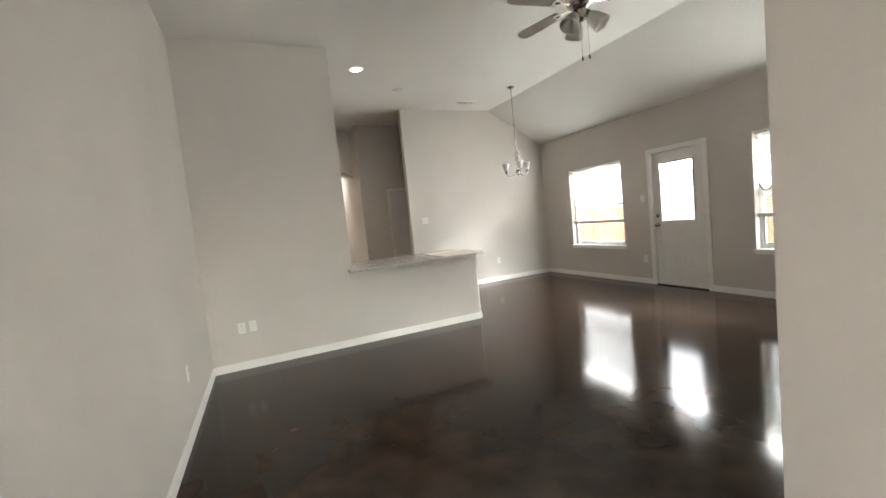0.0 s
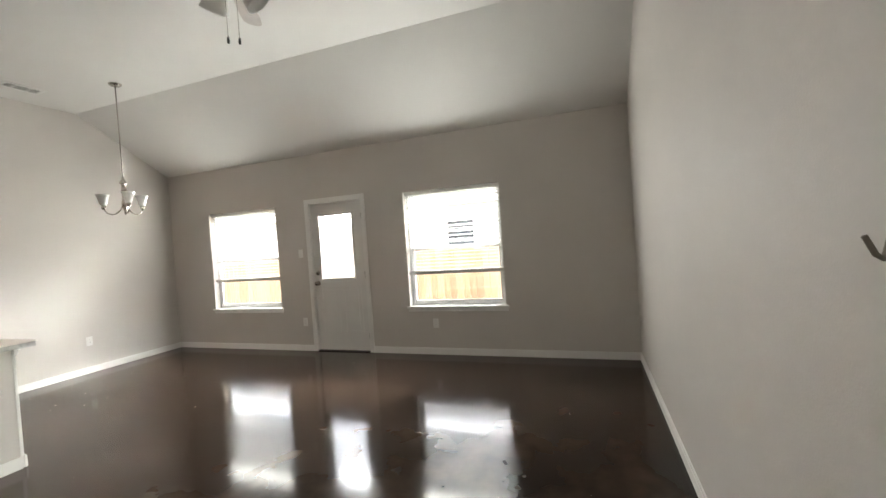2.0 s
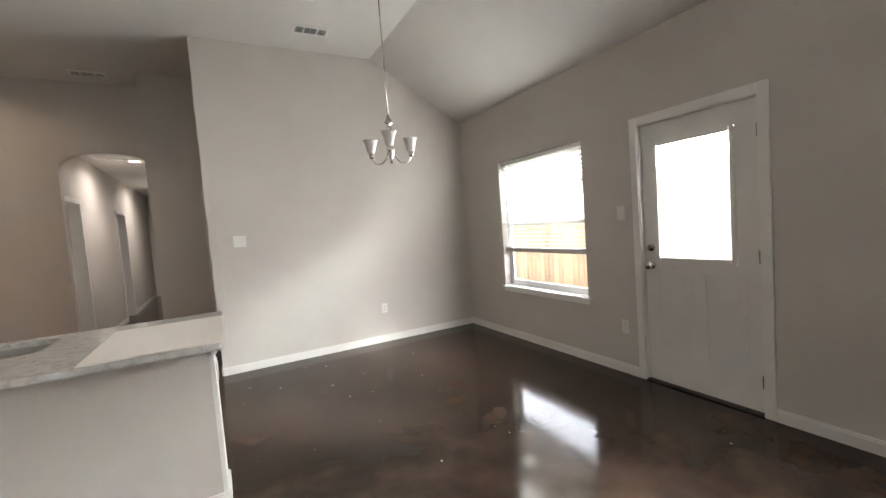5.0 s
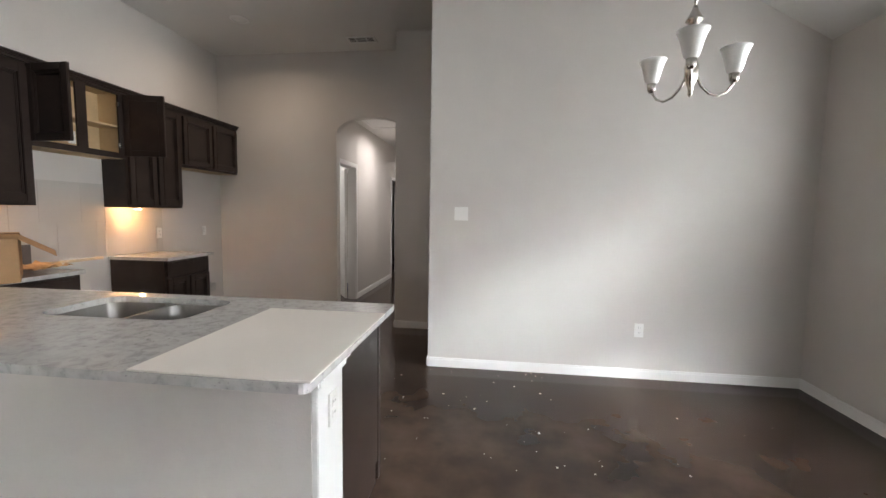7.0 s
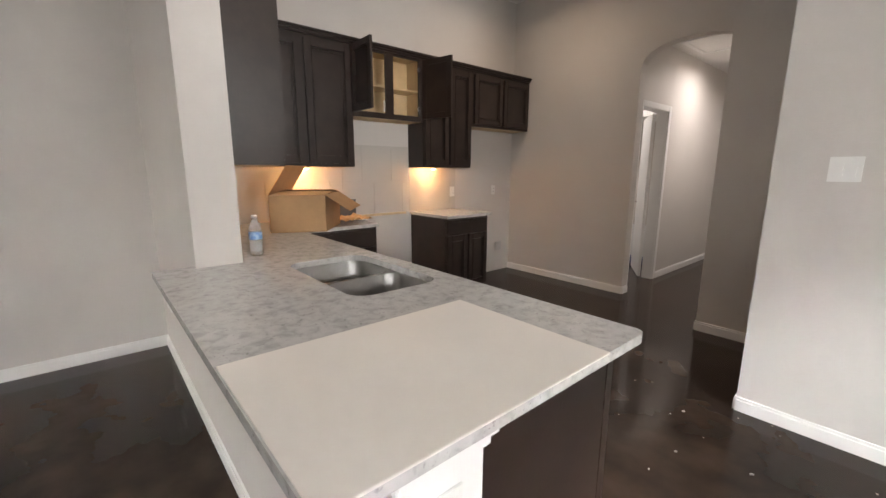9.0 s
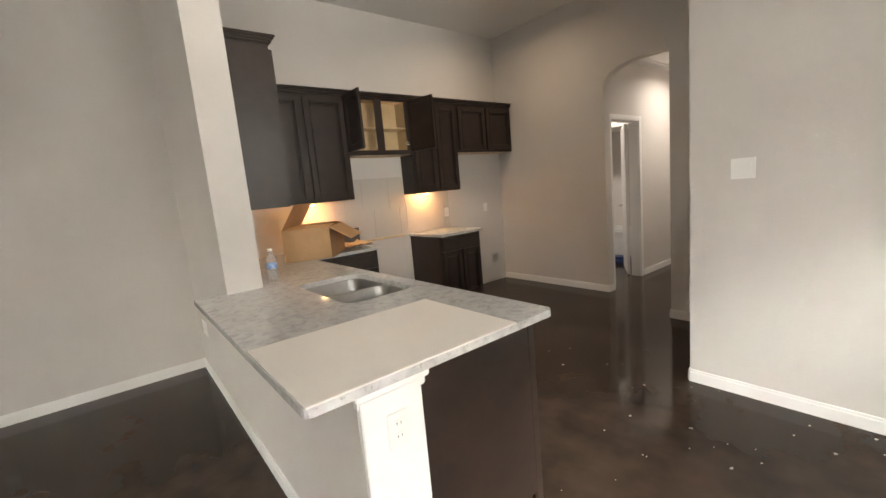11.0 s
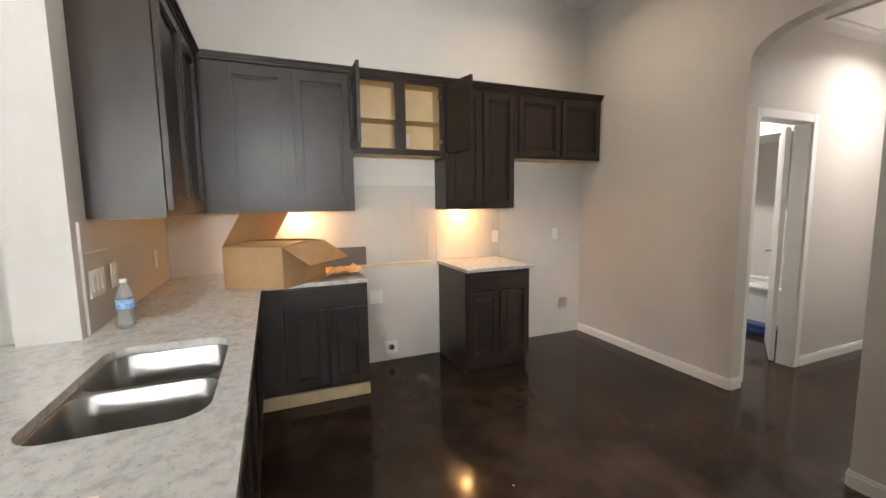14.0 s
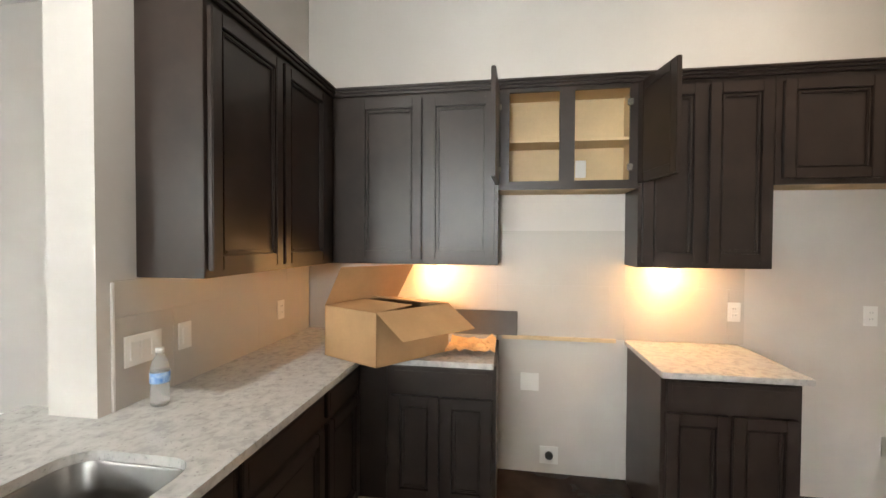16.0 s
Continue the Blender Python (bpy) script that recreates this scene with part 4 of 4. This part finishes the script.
# ---- vents ----
def ceiling_vent(x0, x1, y0, y1, z, label):
    v = thing("ceiling_vent", ((x0 + x1) / 2, (y0 + y1) / 2, z), label, "vent", "ceiling vents")
    part("backing", boxes((x0 + 0.02, x1 - 0.02, y0 + 0.02, y1 - 0.02, z - 0.0025, z - 0.0005)), DARKPARTS_SHADE, v)
    part("frame", boxes((x0, x1, y0, y0 + 0.028, z - 0.012, z - 0.0005), (x0, x1, y1 - 0.028, y1, z - 0.012, z - 0.0005), (x0, x0 + 0.028, y0 + 0.028, y1 - 0.028, z - 0.012, z - 0.0005), (x1 - 0.028, x1, y0 + 0.028, y1 - 0.028, z - 0.012, z - 0.0005), bevel=0.002), TRIM, v)
    w = (x1 - x0 - 0.056)
    for k in (0.28, 0.72):
        xx = x0 + 0.028 + w * k
        part("divider", boxes((xx - 0.006, xx + 0.006, y0 + 0.028, y1 - 0.028, z - 0.011, z - 0.003)), TRIM, v)
    n = 6
    for i in range(n):
        yy = y0 + 0.035 + (y1 - y0 - 0.07) * i / (n - 1)
        bm = boxes((x0 + 0.028, x1 - 0.028, -0.005, 0.005, -0.0008, 0.0008))
        bm.transform(Matrix.Translation((0, yy, z - 0.007)) @ Matrix.Rotation(radians(35), 4, "X"))
        part("slat", bm, TRIM, v)


ceiling_vent(4.20, 4.55, 7.44, 7.62, ZC, "white louvred ceiling vent over the dining space")
ceiling_vent(2.06, 2.41, 9.29, 9.47, ZC, "white louvred ceiling vent over the kitchen")


# ---- wall plates ----
def plate(at, normal, gangs, kind, label, mat=None):
    """A wall plate of rocker switches or outlets. normal: '+x', '-x', '+y' or '-y'."""
    w, h = 0.072 + 0.046 * (gangs - 1), 0.116
    rot = {"+x": 90, "-x": -90, "+y": 180, "-y": 0}[normal]
    m = Matrix.Translation(at) @ Matrix.Rotation(radians(rot), 4, "Z")
    t = tagged(new("light_switch" if kind == "switch" else "wall_outlet"), label, "switch" if kind == "switch" else "outlet", "wall switches" if kind == "switch" else "wall outlets")
    t.matrix_basis = Matrix.Translation(at)
    def put(nm, rows, mt, parent, bevel=0.0012):
        bm = boxes(*rows, bevel=bevel)
        bm.transform(m)
        return part(nm, bm, mt, parent)
    body = put("plate", [(-w / 2, w / 2, -0.007, -0.0005, -h / 2, h / 2)], mat or PLASTIC, t, 0.002)
    for g in range(gangs):
        cx = (g - (gangs - 1) / 2) * 0.046
        if kind == "switch":
            put("rocker", [(cx - 0.016, cx + 0.016, -0.0115, -0.0065, -0.033, 0.033)], PLASTIC, body)
        elif kind == "outlet":
            for dz in (-0.02, 0.02):
                r = put("receptacle", [(cx - 0.017, cx + 0.017, -0.010, -0.0065, dz - 0.014, dz + 0.014)], PLASTIC, body)
                put("slot", [(cx - 0.008, cx - 0.006, -0.0104, -0.0095, dz - 0.002, dz + 0.007), (cx + 0.006, cx + 0.008, -0.0104, -0.0095, dz - 0.002, dz + 0.007)], DARKPARTS_SHADE, r, 0)
    return t


plate((3.567, YN, 1.367), "-y", 2, "switch", "white double rocker switch on the dining wall")
plate((5.08, YN, 0.415), "-y", 1, "outlet", "white duplex outlet low on the dining wall")
plate((XE, 5.575, 1.367), "-x", 1, "switch", "white switch beside the back door")
plate((XE, 5.581, 0.405), "-x", 1, "outlet", "white duplex outlet beside the back door")
plate((XE, 3.621, 0.39), "-x", 1, "outlet", "white duplex outlet under the wide window")
plate((2.965, YS, 0.43), "+y", 1, "outlet", "white duplex outlet below the loose cable")
plate((0.436, YP, 0.443), "-y", 1, "outlet", "white duplex outlet on the partition")
plate((0.545, YP, 0.446), "-y", 1, "blank", "white cable plate beside the partition outlet")
plate((XW, 4.35, 0.44), "+x", 1, "outlet", "white duplex outlet low on the living room wall")
plate((BAR_X + 0.018, 5.785, 0.70), "+x", 1, "outlet", "white duplex outlet on the bar end trim")
plate((1.487, COL_Y + 0.008, 1.105), "+y", 3, "switch", "white triple rocker switch on the backsplash")
plate((1.282, COL_Y + 0.008, 1.107), "+y", 1, "switch", "white rocker switch on the backsplash")
plate((0.515, COL_Y + 0.008, 1.092), "+y", 1, "outlet", "white outlet on the tiled corner backsplash")
plate((XW + 0.008, 8.64, 1.10), "+x", 1, "outlet", "white outlet above the single counter")
plate((XW, 9.367, 1.098), "+x", 1, "outlet", "white outlet on the bare fridge wall")
plate((XW, 7.427, 0.60), "+x", 2, "blank", "white blank plate in the range gap")
plate((XW, 9.497, 0.338), "+x", 2, "blank", "small grey water box plate low on the fridge wall", STEEL)
ro = plate((XW, 7.555, 0.122), "+x", 2, "blank", "white range outlet with a round black socket")
bm = lathe([(0, 0), (0.026, 0), (0.026, 0.012), (0.020, 0.014), (0.018, 0.006), (0, 0.006)], (0, 0, 0), 20)
bm.transform(Matrix.Translation((XW + 0.007, 7.555, 0.122)) @ Matrix.Rotation(radians(90), 4, "Y"))
part("socket", bm, DARKPARTS_SHADE, ro, "round black socket")

# ---- backsplash tiles ----
TILE = material("pale_greige_wall_tile", (0.50, 0.47, 0.43), 0.35, vary=0.04, vscale=2.5, fine=0.02, bump=0.05, bscale=30)
GROUT = material("pale_thinset", (0.46, 0.43, 0.395), 0.8, vary=0.05, vscale=12)
bsw = tagged(part("backsplash_west", boxes((XW + 0.0005, XW + 0.002, 7.213, 8.012, 0.90, 1.592), (XW + 0.0005, XW + 0.002, COL_Y, 7.213, TOP, ZU - 0.004), (XW + 0.0005, XW + 0.002, 8.012, 8.70, TOP, ZU - 0.004)), GROUT, None), "pale greige large-format tile backsplash behind the counters", "backsplash", kind="structure")
bss = tagged(part("backsplash_south", boxes((XW + 0.01, 1.60, COL_Y + 0.0005, COL_Y + 0.002, TOP, ZU - 0.004)), GROUT, None), "pale greige large-format tile backsplash on the partition", "backsplash", kind="structure")


def tiles(parent, axis, a0, a1, z0, z1, wall, w, h, shift):
    row, z = 0, z0
    while z < z1 - 0.01:
        zb = min(z + h, z1)
        a = a0 - (shift if row % 2 else 0)
        while a < a1 - 0.005:
            p, q = max(a, a0), min(a + w, a1)
            if q - p > 0.02:
                g = 0.0008
                r = (wall + 0.002, wall + 0.005, p + g, q - g, z + g, zb - g) if axis == "y" else (p + g, q - g, wall + 0.002, wall + 0.005, z + g, zb - g)
                part("tile", boxes(r), TILE, parent)
            a += w
        z, row = zb, row + 1


tiles(bsw, "y", 7.215, 8.010, 0.903, 1.590, XW, 0.352, 0.336, 0.135)
tiles(bsw, "y", COL_Y + 0.01, 7.213, TOP + 0.001, ZU - 0.006, XW, 0.60, 0.336, 0.30)
tiles(bsw, "y", 8.012, 8.698, TOP + 0.001, ZU - 0.006, XW, 0.60, 0.336, 0.30)
tiles(bss, "x", XW + 0.012, 1.598, TOP + 0.001, ZU - 0.006, COL_Y, 0.60, 0.336, 0.30)
part("edge_strip", boxes((1.600, 1.612, COL_Y + 0.0005, COL_Y + 0.010, TOP + 0.001, ZU - 0.01), bevel=0.002), TRIM, bss, "white tile edge strip")
ledge = thing("wood_ledger", (XW, 7.6, 0.88), "raw pine ledger strip screwed to the range gap wall", "wood strip")
part("strip", boxes((XW + 0.001, XW + 0.022, 7.245, 7.96, 0.880, 0.905), bevel=0.002), RAWWOOD, ledge)
tl = thing("tile_sample", (XW + 0.02, 7.08, TOP), "dark grey rectangular tile leaning on the backsplash", "tile")
part("tile_body", boxes((XW + 0.010, XW + 0.020, 6.62, 7.345, TOP + 0.003, 1.065), bevel=0.002), GREYTILE, tl)

# ---- cardboard boxes ----
def carton(corner, a, b, height, z, label, flaps):
    """An open carton: corner is its nearest foot, a and b the ways to its two neighbours."""
    c = thing("cardboard_box", (corner[0], corner[1], z), label, "box", "")
    o, a, b, up, th = Vector((*corner, z)), Vector((*a, 0)), Vector((*b, 0)), Vector((0, 0, height)), 0.004
    def panel(name, p, u, v, n):
        bm = bmesh.new()
        n = n.normalized() * th
        q = [p, p + u, p + u + v, p + v]
        lo, hi = [bm.verts.new(k) for k in q], [bm.verts.new(k + n) for k in q]
        bm.faces.new(lo), bm.faces.new(hi[::-1])
        for i in range(4):
            bm.faces.new((lo[i], hi[i], hi[(i + 1) % 4], lo[(i + 1) % 4]))
        bmesh.ops.recalc_face_normals(bm, faces=bm.faces)
        return part(name, bm, CARD, c)
    panel("bottom", o + Vector((0, 0, 0.001)), a, b, Vector((0, 0, 1)))
    s1 = panel("side", o, a, up, b)
    s2 = panel("side", o, b, up, a)
    s3 = panel("side", o + b, a, up, -b)
    s4 = panel("side", o + a, b, up, -a)
    for start, along, out, width, angle in flaps(o, a, b, up):
        d = out.normalized() * math.cos(radians(angle)) + Vector((0, 0, math.sin(radians(angle))))
        panel("flap", start, along, d * width, out.cross(along))
    return c, o, a, b


near, ca, cb = (0.955, 6.650), (-0.178, -0.350), (-0.375, 0.300)
carton(near, ca, cb, 0.272, TOP, "open brown cardboard box with raised flaps on the counter corner",
       lambda o, a, b, up: ((o + up + b, -b, -a, 0.21, -34), (o + up, a, -b, 0.22, 175), (o + up + a, b, a, 0.25, 122), (o + up + b, a, b, 0.20, 173)))
pk = thing("packing_paper", (0.52, 7.08, TOP), "crumpled orange-brown packing paper beside the box", "paper")
bm = bmesh.new()
bmesh.ops.create_grid(bm, x_segments=14, y_segments=10, size=0.5)
for v in bm.verts:
    n = noise.noise(v.co * 7) + 0.6 * noise.noise(v.co * 15)
    v.co = Vector((0.53 + v.co.x * 0.30, 7.08 + v.co.y * 0.27, TOP + 0.035 + 0.032 * n))
part("sheet", bm, material("orange_kraft_paper", (0.60, 0.36, 0.17), 0.7, vary=0.15, vscale=15), pk)

# ---- water bottle ----
wb = thing("water_bottle", (1.515, 5.985, TOP), "clear plastic water bottle with a blue label, nearly full", "bottle")
prof = [(0, 0.001), (0.026, 0.001), (0.031, 0.008)] + [(0.032 - 0.0014 * (i % 2), 0.012 + 0.009 * i) for i in range(8)] + [(0.0325, 0.09), (0.0325, 0.125), (0.032, 0.135), (0.029, 0.155), (0.020, 0.178), (0.0135, 0.188), (0.0135, 0.200)]
part("bottle_body", lathe(prof, (1.515, 5.985, TOP), 24), glass_material("thin_clear_plastic", (0.93, 0.95, 0.97), 0.08, clear=0.82, ior=1.15), wb)
part("water", lathe([(0, 0.003), (0.024, 0.003), (0.0295, 0.01), (0.0295, 0.13), (0, 0.13)], (1.515, 5.985, TOP), 22), glass_material("water", (0.95, 0.97, 0.98), 0.04, clear=0.88, ior=1.15), wb)
part("label", lathe([(0.0332, 0.088), (0.0336, 0.09), (0.0336, 0.126), (0.0332, 0.128)], (1.515, 5.985, TOP), 24), material("blue_white_label", (0.05, 0.20, 0.58), 0.4, second=(0.45, 0.62, 0.80), vscale=45), wb, "blue and white wrap label")
part("cap", lathe([(0, 0.216), (0.013, 0.216), (0.0145, 0.213), (0.0145, 0.2), (0, 0.2)], (1.515, 5.985, TOP), 18), PLASTIC, wb, "white screw cap")

# ---- loose cable on the south wall ----
cb_ = thing("loose_cable", (2.262, YS, 1.895), "loose grey cable sticking out of the living room wall", "cable")
part("cord", tube([(2.262, YS + 0.004, 1.895), (2.259, YS + 0.012, 1.872), (2.243, YS + 0.034, 1.82), (2.21, YS + 0.068, 1.735), (2.17, YS + 0.106, 1.65), (2.127, YS + 0.15, 1.56), (2.086, YS + 0.192, 1.475), (2.053, YS + 0.226, 1.397), (2.043, YS + 0.237, 1.373), (2.037, YS + 0.242, 1.368), (2.033, YS + 0.249, 1.372), (2.031, YS + 0.257, 1.388)], 0.0024), CABLE, cb_)
part("wall_grommet", lathe([(0, 0), (0.006, 0), (0.006, 0.012), (0, 0.013)], (2.262, YS + 0.005, 1.889), 12), PLASTIC, cb_)

# ---- crumbs on the floor ----
CRUMB = material("pale_plaster_crumb", (0.40, 0.36, 0.32), 0.8)
bm = bmesh.new()
rnd = random.Random(5)
for i in range(105):
    if rnd.random() < 0.55:
        x, y = rnd.uniform(2.0, 4.6), rnd.uniform(6.6, 8.0)
    else:
        x, y = rnd.uniform(1.8, 6.0), rnd.uniform(1.6, 8.0)
    if 1.6 < x < 3.4 and 5.4 < y < 6.6:
        continue
    r = rnd.choice((0.003, 0.003, 0.004, 0.005, 0.008))
    vs = bmesh.ops.create_icosphere(bm, subdivisions=1, radius=r, matrix=Matrix.Translation((x, y, r * 0.4)))["verts"]
    for v in vs:
        v.co += Vector((rnd.uniform(-r, r), rnd.uniform(-r, r), 0)) * 0.4
        v.co.z = max(0.0005, (v.co.z) * 0.6)
tagged(part("floor_crumbs", bm, CRUMB, None), "pale plaster crumbs scattered on the dark floor", "debris", kind="stuff")

# ---- outside ----
GZ = -0.55
structure("ground", boxes((XE + 0.14, 400, -300, 300, GZ - 0.3, GZ)), GRASS, "dry mown back yard reaching the horizon", "ground")
structure("outer_ground", boxes((-400, XE + 0.14, -300, 300, GZ - 0.4, -0.13)), material("pale_concrete_paving", (0.36, 0.35, 0.33), 0.85, vary=0.1, vscale=1, bump=0.2), "pale concrete ground round the house", "ground")
structure("eaves", boxes((XE + 0.17, XE + 0.62, -2.4, 9.9, 2.48, 2.62)), TRIM, "white painted eaves over the windows", "eaves")
fence = thing("wooden_fence", (9.6, 4.5, GZ), "new cedar picket fence along the yard", "fence")
XFN = 9.6
for y in [(-6 + 2.4 * i) for i in range(9)]:
    part("post", boxes((XFN + 0.05, XFN + 0.14, y - 0.045, y + 0.045, GZ, 1.18), bevel=0.004), FENCEWOOD, fence)
for z in (GZ + 0.25, 0.35, 1.02):
    part("rail", boxes((XFN + 0.021, XFN + 0.05, -6.2, 13.4, z - 0.045, z + 0.045)), FENCEWOOD, fence)
PICKET = mesh_of(boxes((-0.009, 0.009, -0.068, 0.068, 0, 1.77), bevel=0.002), "picket", None)
PICKET.materials.clear()
pw = material("cedar_picket", (0.27, 0.175, 0.10), 0.8, vary=0.25, vscale=2.5, bump=0.3, bscale=40, fine=0.15, fscale=25)
_t = pw.node_tree
_b = _t.nodes["Principled BSDF"]
_src = _b.inputs["Base Color"].links[0].from_socket
_oi = _t.nodes.new("ShaderNodeObjectInfo")
_mr = _t.nodes.new("ShaderNodeMapRange")
_mr.inputs["To Min"].default_value, _mr.inputs["To Max"].default_value = 0.62, 1.25
_sc = _t.nodes.new("ShaderNodeVectorMath")
_sc.operation = "SCALE"
_t.links.new(_oi.outputs["Random"], _mr.inputs["Value"])
_t.links.new(_src, _sc.inputs[0])
_t.links.new(_mr.outputs[0], _sc.inputs["Scale"])
_t.links.new(_sc.outputs[0], _b.inputs["Base Color"])
PICKET.materials.append(pw)
y = -6.0
while y < 13.2:
    p = new("picket", PICKET)
    p.parent, p.matrix_parent_inverse = fence, place_of(fence).inverted()
    p.matrix_basis = pose(XFN + rnd.uniform(0.008, 0.012), y, GZ + rnd.uniform(0, 0.015), 0, 0, rnd.uniform(-0.8, 0.8))
    y += 0.141

XH = 11.6
house = thing("neighbour_house", (XH + 3, 4, GZ), "white-sided neighbouring house with grilled dark windows", "house")
wins = ((4.46, 5.17, 1.29, 1.92), (2.95, 3.72, 1.28, 1.89), (7.2, 7.9, 1.29, 1.92))
rows, ys = [], sorted(wins)
y = -9.0
for a, b, z0, z1 in ys:
    rows += [(XH, XH + 0.2, y, a, GZ, 2.5), (XH, XH + 0.2, a, b, GZ, z0), (XH, XH + 0.2, a, b, z1, 2.5)]
    y = b
rows.append((XH, XH + 0.2, y, 17.0, GZ, 2.5))
wallh = part("wall", boxes(*rows), SIDING, house)
for i in range(16):
    z = GZ + 0.1 + i * 0.19
    if not any(z0 - 0.05 < z < z1 + 0.05 for _, _, z0, z1 in wins):
        part("siding_lap", boxes((XH - 0.008, XH - 0.0005, -9, 17, z, z + 0.02)), SIDING, wallh)
for a, b, z0, z1 in wins:
    w = part("window", boxes((XH - 0.03, XH + 0.03, a - 0.06, a, z0 - 0.06, z1 + 0.06), (XH - 0.03, XH + 0.03, b, b + 0.06, z0 - 0.06, z1 + 0.06), (XH - 0.03, XH + 0.03, a, b, z0 - 0.06, z0), (XH - 0.03, XH + 0.03, a, b, z1, z1 + 0.06)), TRIM, house)
    part("pane", boxes((XH + 0.05, XH + 0.06, a, b, z0, z1)), DARKGLASS, w)
    for k in range(1, 5):
        z = z0 + (z1 - z0) * k / 5
        part("muntin", boxes((XH + 0.02, XH + 0.045, a, b, z - 0.012, z + 0.012)), TRIM, w)
part("fascia", boxes((XH - 0.5, XH - 0.44, -9.3, 17.3, 2.28, 2.44)), TRIM, house, "white painted fascia board")
part("soffit", boxes((XH - 0.44, XH, -9.3, 17.3, 2.36, 2.42)), TRIM, house)
part("roof", prism([(XH - 0.55, 2.44), (XH - 0.55, 2.50), (XH + 5, 5.75), (XH + 10.5, 2.50), (XH + 10.5, 2.44), (XH + 5, 5.65)], "y", -9.4, 17.4), ROOF, house)
part("rear_wall", boxes((XH + 9.8, XH + 10, -9, 17, GZ, 2.5), (XH + 0.2, XH + 9.8, -9, -8.8, GZ, 2.5), (XH + 0.2, XH + 9.8, 16.8, 17, GZ, 2.5)), SIDING, house)
